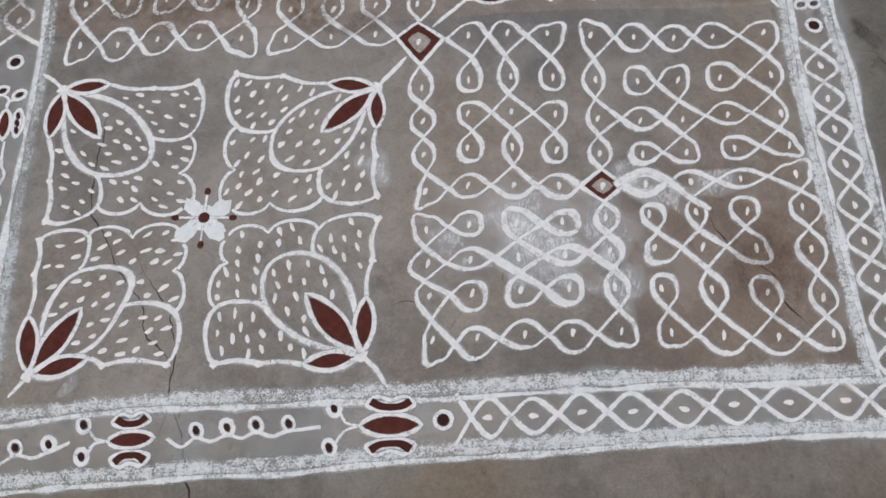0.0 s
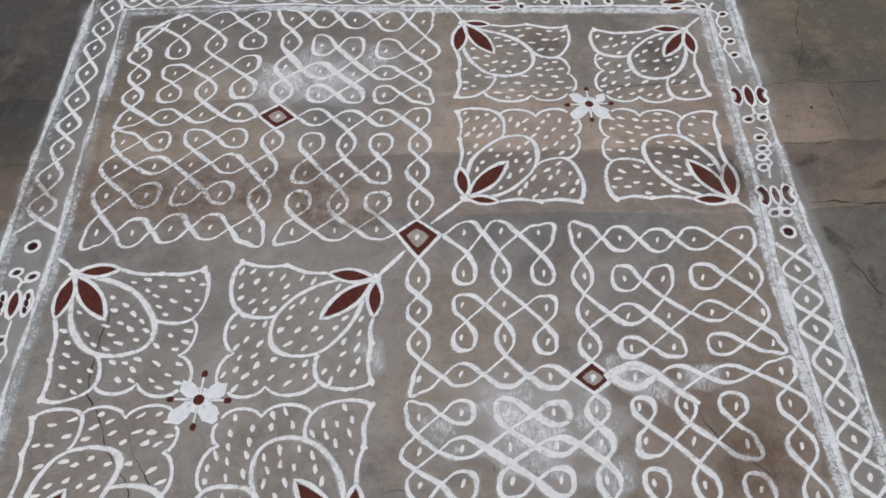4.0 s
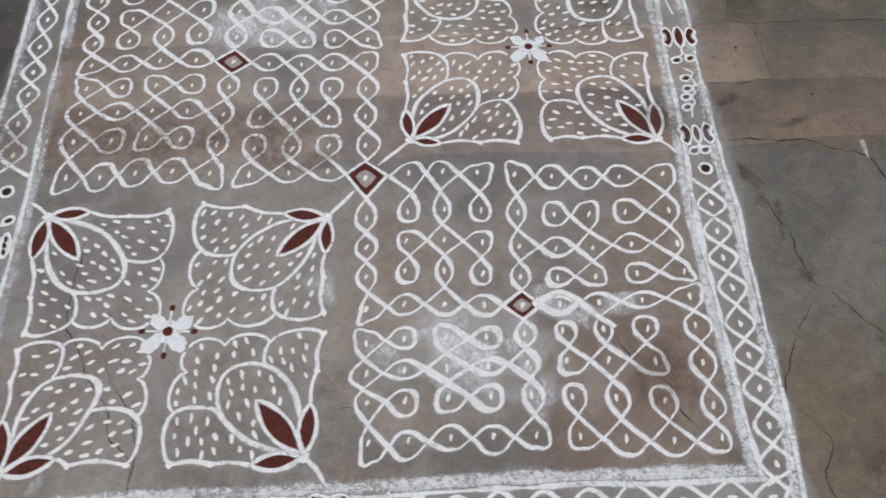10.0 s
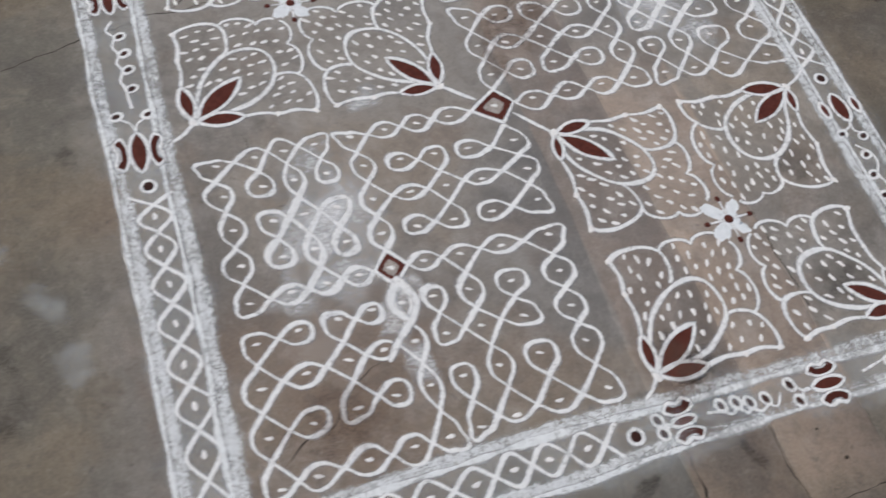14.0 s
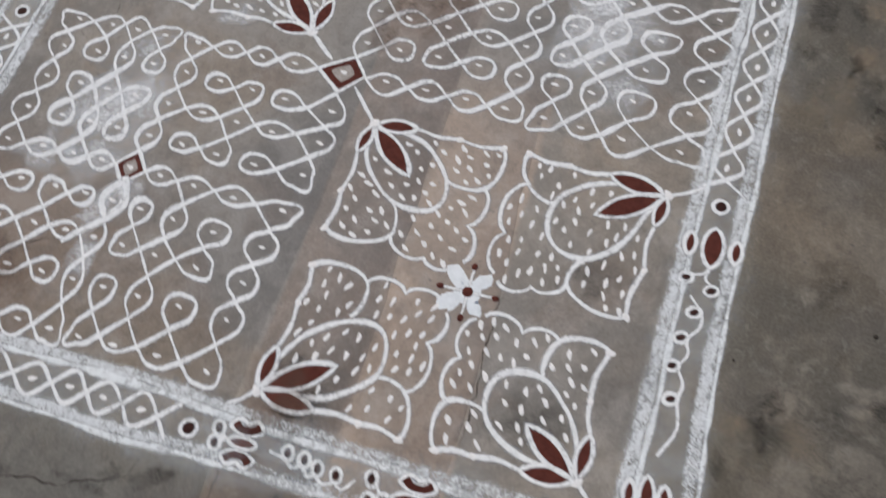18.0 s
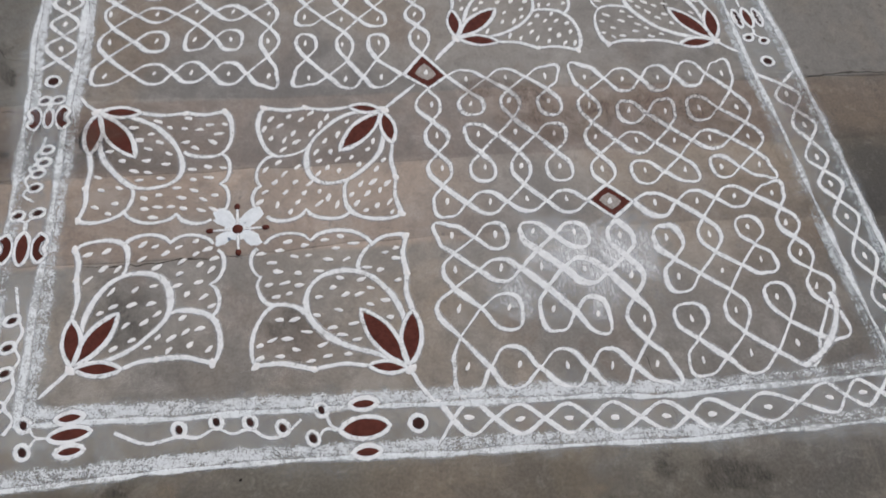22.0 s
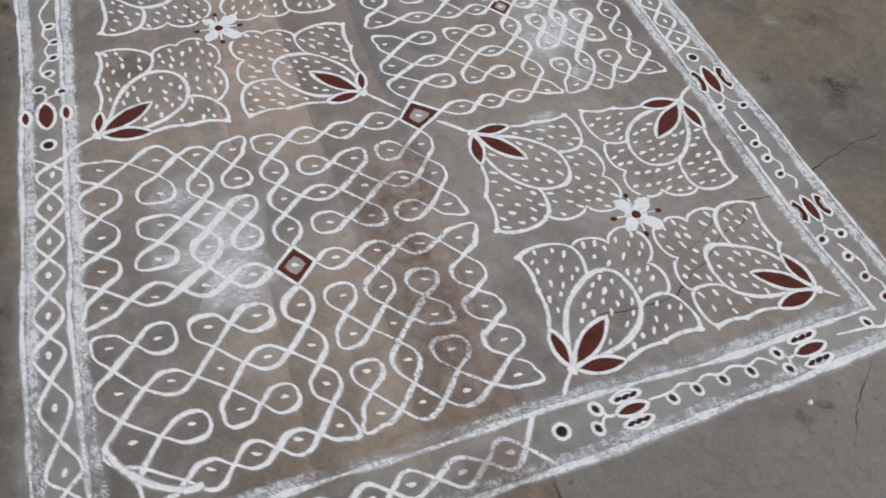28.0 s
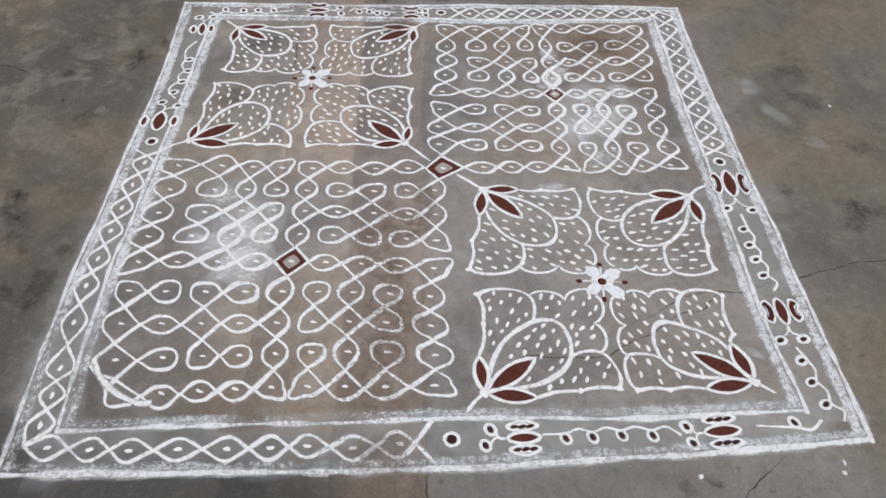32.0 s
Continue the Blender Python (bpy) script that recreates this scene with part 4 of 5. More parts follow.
LOTUS_NOTES = (
    "white powder lotus with three red leaves beside the vine border",
    "white powder lotus with red leaves, its stem at the centre",
    "white powder lotus with three red leaves in a frame corner",
    "white powder lotus with three red leaves, largest of its four",
    "white powder lotus with three red leaves on tan cement",
    "white powder lotus with pointed petals, its stem at the centre",
    "white powder lotus with three red leaves beside the chain border",
    "white powder lotus with a forked stem in a frame corner",
)
LOTUS_DABS = (0.35, 0.2, -0.45, -0.6, 0.7, 0.2, 0.9, -0.2)
lotus(dict(B=(-0.762, -0.145), S=(-0.815, -0.108), p=(-0.662, -0.128), q=(-0.765, -0.265), m=(-0.656, -0.259), P=(-0.471, -0.118), NP=(-0.563, -0.135), JP=(-0.465, -0.247), EP=(-0.548, -0.253), Q=(-0.726, -0.454), NQ=(-0.739, -0.365), JQ=(-0.627, -0.418), EQ=(-0.644, -0.349), a=(-0.671, -0.161), WP=(-0.568, -0.227), E=(-0.535, -0.318), WQ=(-0.687, -0.324), b=(-0.737, -0.243), KP=(-0.471, -0.338), K=(-0.436, -0.400), K2=(-0.451, -0.416), KQ=(-0.540, -0.407)), 0)
lotus(dict(B=(-0.080, -0.118), S=(-0.024, -0.040), p=(-0.186, -0.113), q=(-0.074, -0.219), m=(-0.187, -0.231), P=(-0.388, -0.093), NP=(-0.287, -0.096), JP=(-0.367, -0.223), EP=(-0.286, -0.228), Q=(-0.059, -0.373), NQ=(-0.070, -0.285), JQ=(-0.167, -0.378), EQ=(-0.178, -0.318), a=(-0.162, -0.128), WP=(-0.266, -0.196), E=(-0.280, -0.313), WQ=(-0.158, -0.294), b=(-0.105, -0.187), KP=(-0.356, -0.326), K=(-0.368, -0.403), K2=(-0.349, -0.414), KQ=(-0.275, -0.397)), 1)
lotus(dict(B=(-0.684, -0.770), S=(-0.712, -0.811), p=(-0.711, -0.654), q=(-0.577, -0.731), m=(-0.611, -0.633), P=(-0.728, -0.495), NP=(-0.720, -0.570), JP=(-0.631, -0.481), EP=(-0.634, -0.556), Q=(-0.426, -0.737), NQ=(-0.547, -0.744), JQ=(-0.428, -0.634), EQ=(-0.537, -0.631), a=(-0.677, -0.704), WP=(-0.665, -0.595), E=(-0.521, -0.558), WQ=(-0.536, -0.633), b=(-0.581, -0.718), KP=(-0.540, -0.483), K=(-0.447, -0.465), K2=(-0.435, -0.493), KQ=(-0.445, -0.549)), 2)
lotus(dict(B=(-0.060, -0.704), S=(-0.006, -0.762), p=(-0.061, -0.588), q=(-0.167, -0.726), m=(-0.179, -0.587), P=(-0.052, -0.425), NP=(-0.056, -0.514), JP=(-0.169, -0.450), EP=(-0.172, -0.503), Q=(-0.334, -0.732), NQ=(-0.251, -0.728), JQ=(-0.351, -0.623), EQ=(-0.257, -0.616), a=(-0.080, -0.621), WP=(-0.127, -0.530), E=(-0.259, -0.521), WQ=(-0.232, -0.640), b=(-0.110, -0.694), KP=(-0.269, -0.462), K=(-0.348, -0.471), K2=(-0.353, -0.483), KQ=(-0.341, -0.528)), 3)
lotus(dict(B=(0.736, 0.151), S=(0.780, 0.109), p=(0.645, 0.150), q=(0.735, 0.268), m=(0.640, 0.274), P=(0.462, 0.139), NP=(0.547, 0.147), JP=(0.458, 0.260), EP=(0.539, 0.258), Q=(0.728, 0.440), NQ=(0.727, 0.357), JQ=(0.642, 0.417), EQ=(0.632, 0.360), a=(0.664, 0.162), WP=(0.557, 0.241), E=(0.536, 0.331), WQ=(0.652, 0.340), b=(0.717, 0.248), KP=(0.453, 0.341), K=(0.449, 0.420), K2=(0.464, 0.432), KQ=(0.535, 0.421)), 4)
lotus(dict(B=(0.106, 0.122), S=(0.028, 0.040), p=(0.184, 0.116), q=(0.085, 0.219), m=(0.202, 0.244), P=(0.376, 0.126), NP=(0.283, 0.122), JP=(0.346, 0.262), EP=(0.274, 0.238), Q=(0.068, 0.411), NQ=(0.079, 0.315), JQ=(0.176, 0.406), EQ=(0.184, 0.327), a=(0.180, 0.133), WP=(0.248, 0.197), E=(0.259, 0.332), WQ=(0.155, 0.298), b=(0.105, 0.218), KP=(0.370, 0.345), K=(0.368, 0.410), K2=(0.351, 0.424), KQ=(0.271, 0.404)), 5)
lotus(dict(B=(0.060, 0.769), S=(0.015, 0.836), p=(0.052, 0.644), q=(0.138, 0.762), m=(0.155, 0.642), P=(0.061, 0.468), NP=(0.061, 0.558), JP=(0.130, 0.489), EP=(0.159, 0.551), Q=(0.350, 0.763), NQ=(0.242, 0.770), JQ=(0.325, 0.634), EQ=(0.263, 0.650), a=(0.068, 0.661), WP=(0.133, 0.566), E=(0.249, 0.573), WQ=(0.227, 0.693), b=(0.130, 0.733), KP=(0.259, 0.481), K=(0.352, 0.492), K2=(0.365, 0.503), KQ=(0.354, 0.570)), 6)
lotus(dict(B=(0.683, 0.767), S=(0.729, 0.824), p=(0.700, 0.665), q=(0.594, 0.766), m=(0.618, 0.651), P=(0.721, 0.509), NP=(0.707, 0.578), JP=(0.629, 0.496), EP=(0.622, 0.566), Q=(0.430, 0.756), NQ=(0.534, 0.748), JQ=(0.442, 0.659), EQ=(0.519, 0.651), a=(0.678, 0.687), WP=(0.655, 0.603), E=(0.545, 0.567), WQ=(0.543, 0.684), b=(0.618, 0.748), KP=(0.539, 0.490), K=(0.454, 0.492), K2=(0.443, 0.506), KQ=(0.451, 0.587)), 7)


# ---- flowers between the lotuses ----
def blossom(c, turn, size, note):
    c = vec(c)
    mark = thing("flower_mark", c, note, "floor drawing", "white powder flowers")
    for k, (off, grow) in enumerate(((0.62, 1.0), (2.48, 0.95), (3.95, 1.1), (5.5, 1.05))):
        a = turn + off
        tip = c + vec((math.cos(a), math.sin(a))) * size * grow
        w, s = (tip - c), vec((-(tip - c)[1], (tip - c)[0]))
        t = np.linspace(0, 1, 12)
        wide = 0.38 * t**0.6 * (1 - 0.7 * t**5)
        wedge = np.vstack([c + w * a + s * b for a, b in zip(t, wide)] + [c + w * a - s * b for a, b in zip(t[::-1], wide[::-1])])
        ragged = random.Random(k + int(900 * abs(c[0])))
        wedge = c + (wedge - c) * np.array([[ragged.uniform(0.88, 1.06)] for _ in wedge])
        part("petal", filled(shake(wedge, 0.007, k + 0.5), top=0.0014), SPOT_BLUE, mark)
    part("middle", filled(ring(c, size * 0.46), top=0.0015), SPOT_BLUE, mark)
    for k in range(4):
        a = turn + k * math.pi / 2 + 0.04
        w = vec((math.cos(a), math.sin(a)))
        stalk = part("stalk", stroke([(curve([c, c + w * size * 0.82]), False)], 0.0085, lift=0.0008), LINE, mark)
        tip = c + w * size * 0.94
        part("tip", filled(ring(tip, size * 0.14, 10, 0.75, a), top=0.003), RED, stalk, "red ochre tip")
    part("eye", filled(ring(c, size * 0.20), top=0.0036), RED, mark, "round red ochre eye")


blossom((-0.403, -0.435), 0.0, 0.062, "white powder flower with a red eye on grey cement")
blossom((0.408, 0.456), 0.06, 0.060, "white powder flower with a red eye on tan cement")


# ---- the frame: two bands of powder ----
OUTER = (((-0.810, -0.984), (-0.475, -0.945), (-0.15, -0.908), (0.128, -0.872), (0.40, -0.842), (0.63, -0.815), (0.945, -0.790)),
         ((0.945, -0.790), (0.942, -0.542), (0.924, -0.36), (0.906, -0.071), (0.887, 0.07), (0.862, 0.38), (0.845, 0.60), (0.820, 0.985)),
         ((0.820, 0.985), (0.433, 0.945), (0.113, 0.930), (-0.254, 0.915), (-0.60, 0.900), (-1.030, 0.858)),
         ((-1.030, 0.858), (-1.001, 0.508), (-0.967, 0.129), (-0.936, -0.145), (-0.876, -0.568), (-0.810, -0.984)))
INNER = (((-0.744, -0.858), (-0.44, -0.813), (-0.114, -0.785), (0.14, -0.760), (0.42, -0.732), (0.868, -0.697)),
         ((0.868, -0.697), (0.836, -0.416), (0.812, -0.194), (0.798, 0.0), (0.789, 0.207), (0.776, 0.45), (0.745, 0.860)),
         ((0.745, 0.860), (0.469, 0.850), (0.162, 0.837), (-0.221, 0.822), (-0.50, 0.815), (-0.920, 0.772)),
         ((-0.920, 0.772), (-0.880, 0.417), (-0.827, -0.077), (-0.794, -0.453), (-0.744, -0.858)))
OUTER_NOTE = "white powder line round the whole drawing, "
INNER_NOTE = "white powder line between border and drawing, "
WEAR = ("crisp below and scuffed above", "broad and grainy", "crisp outside and trodden inside", "dull and worn")
# width of the scuffed band, and width of the crisp stroke on its outward edge
for name, sides, note, widths in (("outer_frame_line", OUTER, OUTER_NOTE, ((0.060, 0.015), (0.050, 0.018), (0.056, 0.014), (0.050, 0.022))),
                                  ("inner_frame_line", INNER, INNER_NOTE, ((0.062, 0.017), (0.054, 0.020), (0.060, 0.016), (0.052, 0.018)))):
    for n, points in enumerate(sides):
        width, edge = widths[n]
        pts = curve(points, 0.012)
        line = thing(name, pts[len(pts) // 2], note + WEAR[n], "floor drawing", name.replace("_", " ") + "s")
        way = pts[-1] - pts[0]
        out = vec((way[1], -way[0])) / np.linalg.norm(way)
        pts = pts - out * 0.13 * width
        part("powder_band", stroke([(pts, False)], width * 0.84, seed=n, vary=0.35, fringe=1.0), BAND_DULL if n == 3 else BAND, line)
        on = way / np.linalg.norm(way) * 0.30 * width
        firm = np.array([q + out * (0.30 * width + 0.006 * noise.noise((q[0] * 6, q[1] * 6, n + 0.5))) for q in (pts[0] - on, *pts, pts[-1] + on)])
        part("powder_stroke", stroke([(firm, False)], edge, lift=0.0002, seed=n + 4, vary=0.75), EDGE_LINE, line, "dense white powder stroke")


# powder rubbed into the cement all along the border
for n, (a, b) in enumerate(zip(OUTER, INNER)):
    a, b = curve(a, 0.03), curve(b, 0.03)
    k = np.linspace(0, 1, 60)
    mid = np.array([(a[int(t * (len(a) - 1))] + b[int(t * (len(b) - 1))]) / 2 for t in k])
    rub = thing("powder_smudge", mid[30], "rubbed white powder between the frame lines", "powder smudge", kind="stuff")
    v, f, uv = stroke([(mid, False)], 0.20, seed=n, vary=0.3, fringe=1.0)
    part("dust", ([(x, y, 0.00022 + 0.00002 * n) for x, y, z in v], f, uv), HAZE_THIN, rub)


# ---- the border between them ----
def chain(dots, width, note, lead, tail):
    """Two strands that cross between the dots. lead and tail: where they begin and end."""
    p = [vec(d) for d in dots]
    mark = thing("chain_border", p[len(p) // 2], note, "floor drawing", "chain borders")
    both = [[], []]
    for n, d in enumerate(p):
        a, b = p[max(n - 1, 0)], p[min(n + 1, len(p) - 1)]
        w = (b - a) / np.linalg.norm(b - a)
        side = vec((-w[1], w[0])) * width / 2 * (1 + 0.12 * noise.noise((d[0] * 9, d[1] * 9, 0)))
        if n:
            m = (p[n - 1] + d) / 2
            both[0].append(m)
            both[1].append(m)
        both[0].append(d + side * (1 if n % 2 else -1))
        both[1].append(d - side * (1 if n % 2 else -1))
    for k, strand in enumerate(both):
        ends = [vec(lead[k])] if lead else []
        after = [vec(tail[k])] if tail else []
        part("strand", stroke([(curve(ends + strand + after), False)], 0.0142, seed=k, vary=0.35, nib=0.2), LINE, mark)
    for d in p:
        w = p[-1] - p[0]
        part("dot", drop(d, 0.019, 0.010, math.atan2(w[1], w[0]) + rng.uniform(-0.3, 0.3), rng.random()), SPOT, mark)


chain([(0.177, -0.807), (0.259, -0.800), (0.346, -0.789), (0.436, -0.784), (0.527, -0.775), (0.616, -0.763), (0.712, -0.755), (0.812, -0.747), (0.893, -0.742)], 0.066,
      "white powder chain with dots, ending in the corner", ((0.118, -0.768), (0.122, -0.858)), ((0.93, -0.72), (0.91, -0.70)))
chain([(0.850, -0.039), (0.855, -0.120), (0.860, -0.191), (0.873, -0.269), (0.878, -0.360), (0.886, -0.436), (0.899, -0.512), (0.907, -0.594), (0.911, -0.675)], 0.066,
      "white powder chain with dots beside cracked cement", ((0.888, 0.035), (0.812, 0.030)), ((0.93, -0.73), (0.885, -0.72)))
chain([(-0.905, 0.034), (-0.923, 0.135), (-0.925, 0.233), (-0.936, 0.311), (-0.945, 0.404), (-0.954, 0.508), (-0.965, 0.611), (-0.968, 0.695), (-0.971, 0.787)], 0.058,
      "white powder chain with dots over brown cement", ((-0.945, -0.045), (-0.835, -0.035)), ((-0.972, 0.838), (-0.972, 0.838)))
chain([(-0.047, 0.869), (-0.144, 0.872), (-0.237, 0.872), (-0.326, 0.872), (-0.428, 0.870), (-0.519, 0.868), (-0.636, 0.855), (-0.768, 0.837), (-0.841, 0.827), (-0.918, 0.823)], 0.060,
      "white powder chain with dots, tightly crossed", ((0.012, 0.832), (0.012, 0.918)), ((-0.972, 0.838), (-0.972, 0.838)))


def eyed_ring(c, r=0.0155):
    mark = thing("ring_mark", c, "small white powder ring round a red ochre dot", "floor drawing", "red-eyed rings")
    part("ring", stroke([(curve(ring(c, r), 0.005, True), True)], 0.0140, vary=0.4), LINE, mark)
    part("eye", filled(ring(c, r * 0.72), top=0.0022), RED_DARK, mark, "round red ochre eye")


for c in ((0.098, -0.815), (0.848, 0.064), (0.048, 0.878), (-0.885, -0.077)):
    eyed_ring(c)


def bud(c, turn, long, note, curls=(), sepals="crescent"):
    """A lotus bud lying along the border: a red kernel between two crescents, with curled stamens."""
    c = vec(c)
    mark = thing("bud_drawing", c, note, "floor drawing", "border buds")
    w, s = vec((math.cos(turn), math.sin(turn))), vec((-math.sin(turn), math.cos(turn)))
    fat = 0.46 if sepals == "slim" else 0.36
    shape = almond(c - w * long / 2, c + w * long / 2, long * fat, 0.6)
    kernel = part("kernel", filled(almond(c - w * long * 0.45, c + w * long * 0.45, long * (fat - 0.07), 0.6), top=0.002), RED, mark, "dark red ochre kernel")
    part("kernel_edge", stroke([(np.vstack([shape, shape[:1]]), True)], 0.0140, lift=0.0004), LINE, kernel)
    for k in (1, -1):
        mid = c + s * k * (long * 0.16 + (0.016 if sepals == "beads" else 0.019))
        half = 0.026 if sepals == "slim" else max(0.024, long * 0.32)
        pts = curve([mid - w * half + s * k * 0.007, mid - w * half * 0.45 - s * k * 0.004, mid + w * half * 0.45 - s * k * 0.004, mid + w * half + s * k * 0.007], 0.004)
        if sepals in ("leaf", "slim"):
            mid = mid + s * k * (0.012 if sepals == "slim" else 0.0)
            shape = almond(mid - w * half, mid + w * half, half * 0.85, 0.6)
            leaf = part("sepal", filled(almond(mid - w * half * 0.85, mid + w * half * 0.85, half * 0.62, 0.6), top=0.002), RED, mark, "red ochre sepal")
            part("sepal_edge", stroke([(np.vstack([shape, shape[:1]]), True)], 0.0165, lift=0.0004, vary=0.4), LINE, leaf, "white powder edge")
            continue
        if sepals == "beads":
            for q in (-0.75, 0.0, 0.75):
                part("bead", filled(ring(mid + w * half * q, half * 0.42, 10, 0.50, turn + 0.25), top=0.002), RED_DARK, mark, "dark red bead")
            over = curve([mid - w * (half + 0.010), mid - w * half * 0.5 + s * k * 0.013, mid + w * half * 0.5 + s * k * 0.013, mid + w * (half + 0.010), mid - s * k * 0.010], 0.005, True)
            part("sepal_pad", filled(over, top=0.0008, low=0.0003), SPOT, mark, "white powder pad")
            part("sepal_edge", stroke([(over, True)], 0.0135, lift=0.0004), LINE, mark, "white powder edge")
            continue
        pad = np.vstack([pts + s * k * 0.010, pts[::-1] - s * k * 0.006])
        part("sepal_pad", filled(pad, top=0.0010, low=0.0008), SPOT_BLUE, mark, "white powder pad")
        leaf = part("crescent", stroke([(pts, False)], 0.0190, lift=0.0012, vary=0.3, fringe=1.0), RED_EDGE, mark, "curved red ochre sepal")
        over = curve([mid - w * (half + 0.008), mid - w * half * 0.7 + s * k * 0.015, mid + s * k * 0.009, mid + w * half * 0.7 + s * k * 0.015, mid + w * (half + 0.008), mid + w * half * 0.6 - s * k * 0.010, mid - s * k * 0.011, mid - w * half * 0.6 - s * k * 0.010], 0.005, True)
        part("sepal_edge", stroke([(over, True)], 0.0135, lift=0.0008), LINE, leaf, "white powder edge")
    for q in curls:
        q = vec(q)
        start = c + w * long / 2 * (1 if (q - c) @ w > 0 else -1)
        d = q - start
        part("stamen", stroke([(curve([start, start + d * 0.5 + s * 0.010 * (1 if d @ s < 0 else -1), q - d / np.linalg.norm(d) * 0.012]), False)], 0.0095), LINE, mark)
        curl = part("curl", stroke([(curve(ring(q, 0.0108, 12, 1.3, turn + 0.4), 0.004, True), True)], 0.0125, vary=0.5), LINE, mark)
        part("eye", filled(ring(q, 0.0062, 9, 1.35, turn + 0.4), top=0.0022), RED_DARK, curl, "dark red speck")


def vine(loops, start, end, bend, note):
    """A wavy tendril with a red-eyed loop at each wave."""
    p = [vec(q) for q in loops]
    mark = thing("vine_drawing", p[len(p) // 2], note, "floor drawing", "border vines")
    a, b = vec(start), vec(end)
    w = (b - a) / np.linalg.norm(b - a)
    s = vec((-w[1], w[0])) * bend
    pts = [a]
    for n, q in enumerate(p):
        pts += [q + s * 0.013]
        after = p[n + 1] if n + 1 < len(p) else b
        pts += [(q + after) / 2 + s * 0.022]
    pts.append(b)
    part("tendril", stroke([(curve(pts), False)], 0.0108, seed=2, vary=0.4), LINE, mark)
    for q in p:
        loop = part("loop", stroke([(curve(ring(q, 0.0104, 12, 1.35, math.atan2(w[1], w[0]) + 0.4), 0.004, True), True)], 0.0122, vary=0.5), LINE, mark)
        part("eye", filled(ring(q, 0.0058, 9, 1.4, math.atan2(w[1], w[0]) + 0.4), top=0.0022), RED_DARK, loop, "dark red speck")


bud((0.004, -0.829), radians(4), 0.112, "powder lotus bud with a red kernel and two curled stamens", ((-0.101, -0.804), (-0.103, -0.874)))
vine([(-0.181, -0.835), (-0.240, -0.840), (-0.292, -0.847), (-0.348, -0.855)], (-0.122, -0.838), (-0.400, -0.872), 1, "thin white powder tendril with four red-eyed loops")
bud((-0.465, -0.877), radians(8), 0.085, "powder lotus bud with a red kernel and two curled stamens", ((-0.557, -0.855), (-0.549, -0.912)))
vine([(-0.614, -0.893), (-0.674, -0.902), (-0.733, -0.920)], (-0.575, -0.888), (-0.775, -0.950), 1, "thin white powder tendril running into the corner")
bud((-0.870, -0.234), radians(98), 0.074, "small powder bud with a red kernel and two curled stamens", ((-0.855, -0.160), (-0.895, -0.151)), "beads")
vine([(-0.865, -0.326), (-0.857, -0.385), (-0.848, -0.449), (-0.843, -0.517)], (-0.858, -0.275), (-0.838, -0.580), 1, "thin white powder tendril with four red-eyed loops")
bud((-0.820, -0.673), radians(100), 0.084, "powder lotus bud with a red kernel and two curled stamens", ((-0.815, -0.594), (-0.856, -0.604)), "beads")
vine([(-0.786, -0.837)], (-0.800, -0.750), (-0.775, -0.900), -1, "short white powder tendril with one loop")
bud((0.837, 0.172), radians(97), 0.056, "small powder bud with a red kernel and two curled stamens", ((0.854, 0.122), (0.826, 0.118)))
vine([(0.823, 0.259), (0.823, 0.293), (0.829, 0.322), (0.828, 0.359)], (0.832, 0.225), (0.822, 0.395), -1, "thin white powder tendril with four close loops")
bud((0.823, 0.508), radians(94), 0.080, "powder lotus bud with a red kernel and two curled stamens", ((0.810, 0.422), (0.847, 0.430)))
vine([(0.807, 0.667), (0.803, 0.723), (0.797, 0.774), (0.797, 0.840)], (0.815, 0.595), (0.775, 0.890), 1, "thin white powder tendril with four red-eyed loops")
bud((0.145, 0.885), radians(5), 0.092, "powder lotus bud with a red kernel and two curled stamens", ((0.239, 0.904), (0.226, 0.850)), "slim")
vine([(0.294, 0.884), (0.353, 0.872), (0.413, 0.870), (0.476, 0.884)], (0.262, 0.868), (0.587, 0.889), 1, "thin white powder tendril with four red-eyed loops")
bud((0.663, 0.890), radians(10), 0.074, "small powder bud with a red kernel in the corner", ((0.736, 0.921), (0.744, 0.872)), "leaf")


# ---- spilt and rubbed powder ----
LAYER = itertools.count()


def smudge(c, rx, ry, turn, seed, note, material=None, lift=0.0005, name="powder_smudge"):
    c = vec(c)
    mark = thing(name, c, note, name.replace("_", " "), kind="stuff")
    lift += 0.00005 * next(LAYER)
    rings, around = 6, 28
    verts, faces, uvs = [(*c, lift)], [], [(0, 0.5)]
    for r in range(1, rings + 1):
        for k in range(around):
            a = 2 * math.pi * k / around
            grow = r / rings * (1 + 0.45 * noise.noise((math.cos(a) * 1.4 + seed, math.sin(a) * 1.4, seed)))
            x, y = rx * grow * math.cos(a), ry * grow * math.sin(a)
            verts.append((c[0] + x * math.cos(turn) - y * math.sin(turn), c[1] + x * math.sin(turn) + y * math.cos(turn), lift))
            uvs.append((r, 0.5 + 0.5 * r / rings))
    faces += [(0, 1 + k, 1 + (k + 1) % around) for k in range(around)]
    for r in range(rings - 1):
        for k in range(around):
            a, b = 1 + r * around + k, 1 + r * around + (k + 1) % around
            faces.append((a, a + around, b + around, b))
    part("dust", (verts, faces, uvs), material or HAZE, mark)


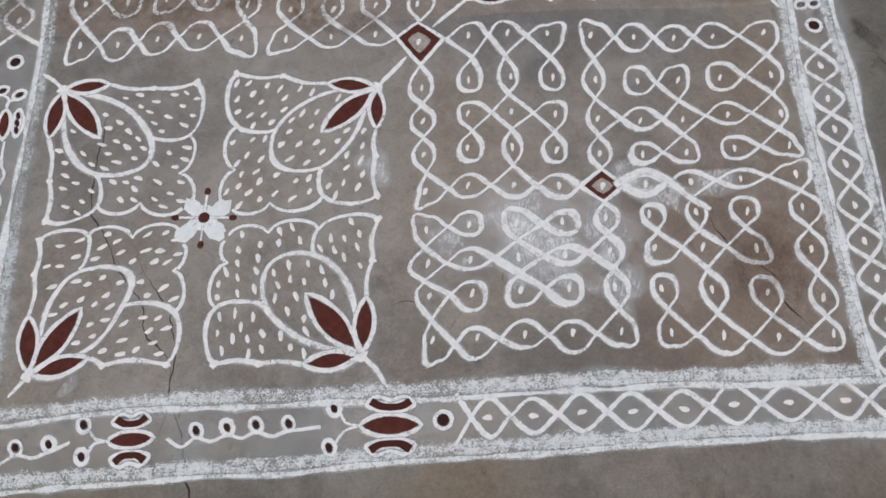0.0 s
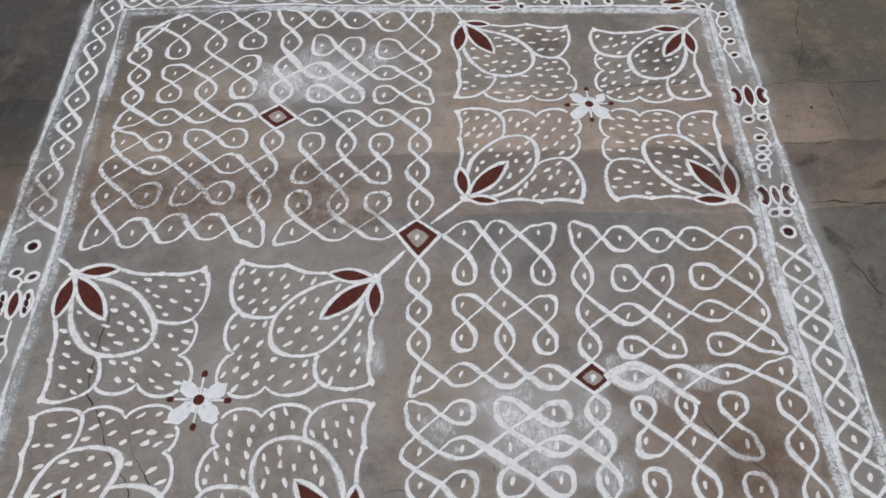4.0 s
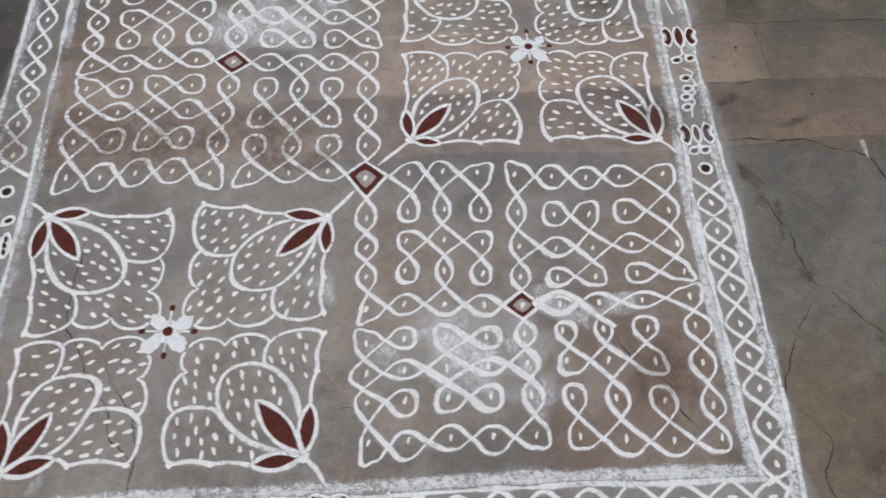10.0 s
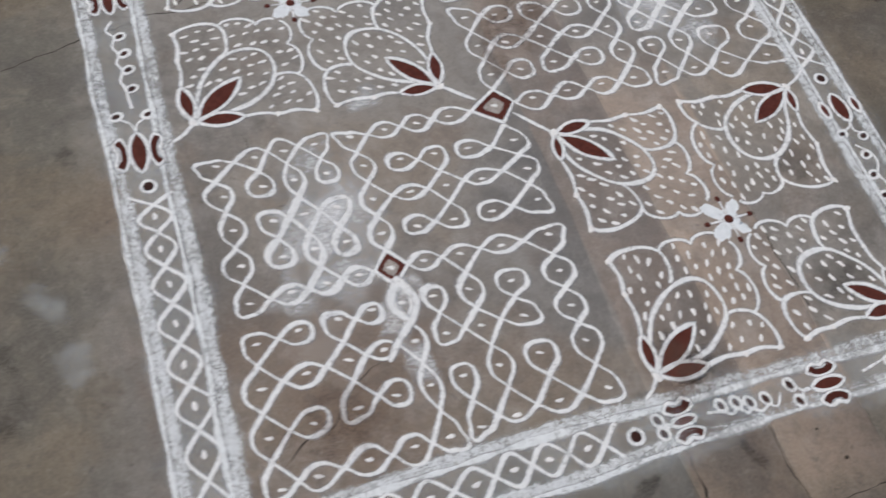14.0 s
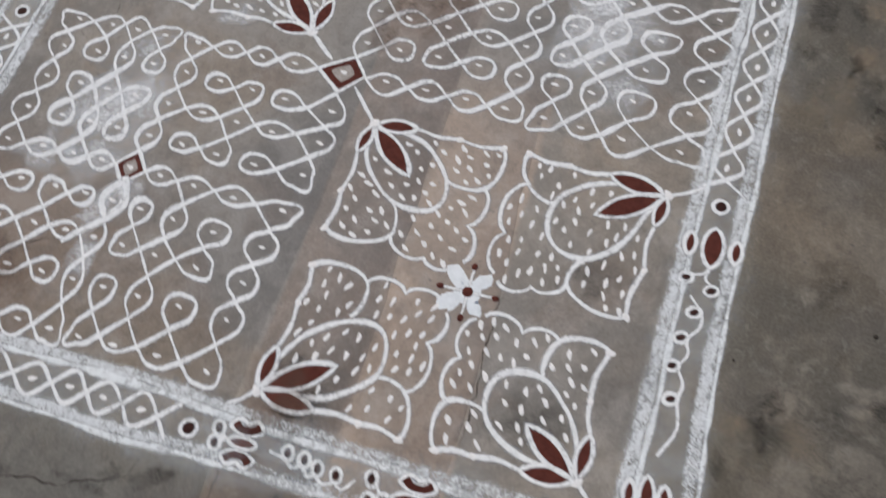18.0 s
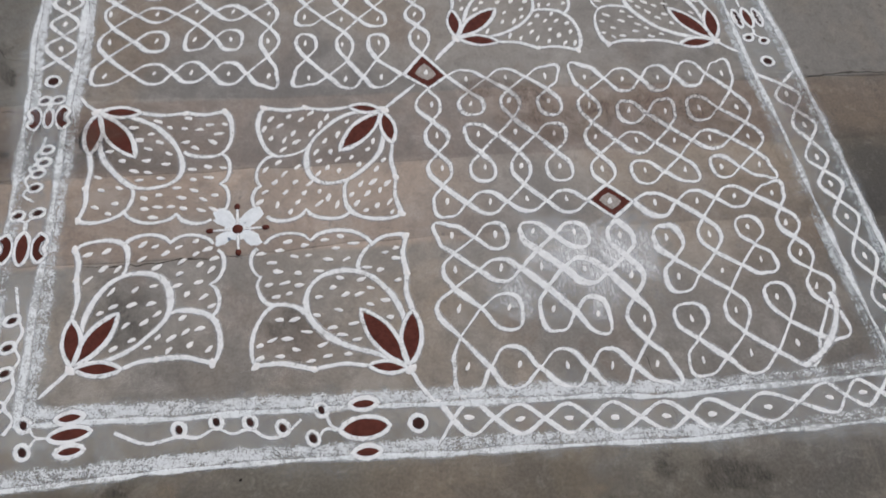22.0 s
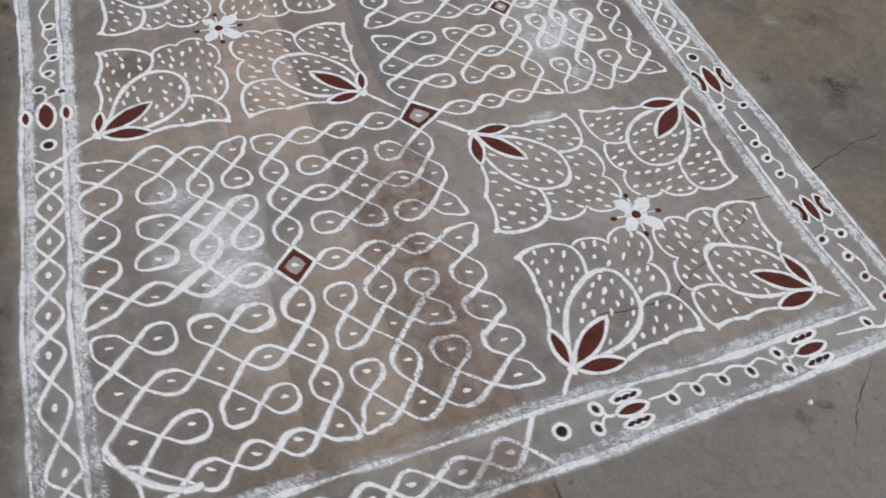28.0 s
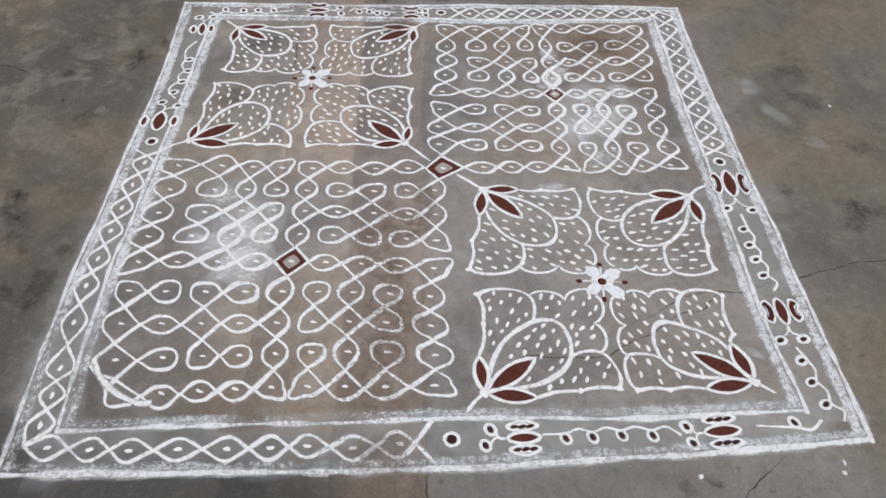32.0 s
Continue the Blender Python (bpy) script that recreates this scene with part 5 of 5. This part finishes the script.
mark = thing("powder_smudge", (-0.80, 0.71), "thick second stroke of powder over a knot corner", "powder smudge", kind="stuff")
part("dust", stroke([(curve(((-0.735, 0.770), (-0.751, 0.761), (-0.786, 0.737), (-0.824, 0.689), (-0.848, 0.631), (-0.845, 0.60))), False)], 0.020, lift=0.0005, vary=0.4), LINE, mark)
mark = thing("powder_smudge", (1.256, 0.138), "short splash of whitewash beside a joint", "powder smudge", kind="stuff")
part("dust", stroke([(curve(((1.254, 0.168), (1.258, 0.148), (1.256, 0.132), (1.260, 0.112))), False)], 0.016, lift=0.0002, vary=0.5, taper=True), HAZE_RICH, mark)
HAZE_NOTE = "thin haze of spilt white powder on the cement"
for note, points, width in (("thick trail of spilt powder over the knot line", ((0.415, -0.335), (0.445, -0.312), (0.481, -0.299), (0.521, -0.319), (0.557, -0.353), (0.600, -0.380)), 0.025),
                            ("short trail of spilt powder under the red diamond", ((0.43, -0.335), (0.478, -0.353), (0.52, -0.322)), 0.026)):
    mark = thing("powder_smudge", points[1], note, "powder smudge", kind="stuff")
    part("dust", stroke([(curve(points), False)], width, lift=0.0006, vary=0.6, taper=True), LINE, mark)
BRIGHT_NOTE = "bright rubbed patch of spilt white powder"
smudge((0.26, -0.46), 0.28, 0.15, -0.25, 1.0, HAZE_NOTE)
smudge((0.27, -0.46), 0.15, 0.08, -0.4, 52.0, BRIGHT_NOTE, HAZE_RICH)
smudge((0.42, -0.53), 0.05, 0.09, 0.2, 2.0, HAZE_NOTE)
smudge((0.50, -0.332), 0.12, 0.055, -0.35, 3.0, "bright trail of spilt white powder beside the red diamond", HAZE_RICH)
smudge((0.62, -0.32), 0.08, 0.045, 0.2, 3.4, HAZE_NOTE)
smudge((-0.32, 0.53), 0.26, 0.17, 0.1, 13.0, HAZE_NOTE)
smudge((-0.36, 0.50), 0.18, 0.13, -0.1, 14.0, BRIGHT_NOTE, HAZE_RICH)
smudge((-0.17, 0.60), 0.08, 0.07, 0.4, 55.0, HAZE_NOTE)
smudge((-0.065, -0.30), 0.045, 0.07, 0.2, 6.0, HAZE_NOTE)
smudge((0.085, -0.815), 0.055, 0.045, 0.1, 21.0, "white powder rubbed round a small ring", HAZE_THIN)
smudge((-0.60, -0.785), 0.016, 0.035, -0.5, 22.0, "small wisp of spilt white powder", HAZE)
for c, rx, ry, seed in (((0.35, -1.035), 0.08, 0.05, 7.0), ((0.49, -0.98), 0.07, 0.05, 7.6), ((0.205, -1.13), 0.045, 0.035, 8.1)):
    smudge(c, rx, ry, 0.5, seed, "faint white dust spilt outside the frame", HAZE_THIN, 0.0003)


RUBBED_NOTE = "white powder rubbed over the worn vine and bud"
smudge((0.826, 0.28), 0.040, 0.13, 0.0, 41.0, RUBBED_NOTE, HAZE_THIN, 0.0030)
smudge((0.838, 0.14), 0.050, 0.07, 0.0, 42.0, RUBBED_NOTE, HAZE_THIN, 0.0030)
SOIL_NOTE = "loose brown soil strewn over the powder lines"
for n, (c, rx, ry, turn) in enumerate((((-0.60, 0.10), 0.26, 0.10, 0.09), ((-0.30, 0.14), 0.20, 0.09, 0.09), ((-0.93, 0.07), 0.08, 0.10, 0.0), ((0.72, -0.50), 0.12, 0.14, 0.4), ((0.74, 0.20), 0.10, 0.08, 0.0), ((-0.18, 0.05), 0.14, 0.05, 0.0))):
    smudge(c, rx, ry, turn, 31.0 + n, SOIL_NOTE, SOIL, 0.0020, "dirt_patch")


# ---- bits lying about ----
def chip(c, size, turn):
    pts = ring(c, size, 7, 0.7, turn)
    r = random.Random(c[0])
    pts = vec(c) + (pts - vec(c)) * np.array([[r.uniform(0.7, 1.2)] for _ in pts])
    ob = part("petal_scrap", filled(pts, top=0.004, low=0.0004), SPOT, None)
    return tagged(ob, "tiny white scrap lying on the cement", "scrap", "white scraps")


def crumb(c, size, seed):
    pts = ring(c, size, 8, 0.8, seed)
    r = random.Random(seed)
    pts = vec(c) + (pts - vec(c)) * np.array([[r.uniform(0.7, 1.25)] for _ in pts])
    ob = part("dirt_crumb", filled(pts, top=0.6 * size, low=0.0004), CRACK, None)
    return tagged(ob, "tiny dark crumb of dirt on the cement", "dirt crumb", "dirt crumbs")


for n, (c, size) in enumerate((((0.975, 0.473), 0.0055), ((0.909, 0.438), 0.003), ((1.155, 0.315), 0.004), ((0.222, 1.216), 0.006), ((0.362, 0.976), 0.003))):
    crumb(c, size, n + 0.5)
for c, size, turn in (((-0.879, -0.922), 0.007, 0.2), ((-0.903, -0.916), 0.007, 1.2), ((-0.934, -0.608), 0.008, 2.0), ((0.403, -1.214), 0.006, 0.7)):
    chip(c, size, turn)
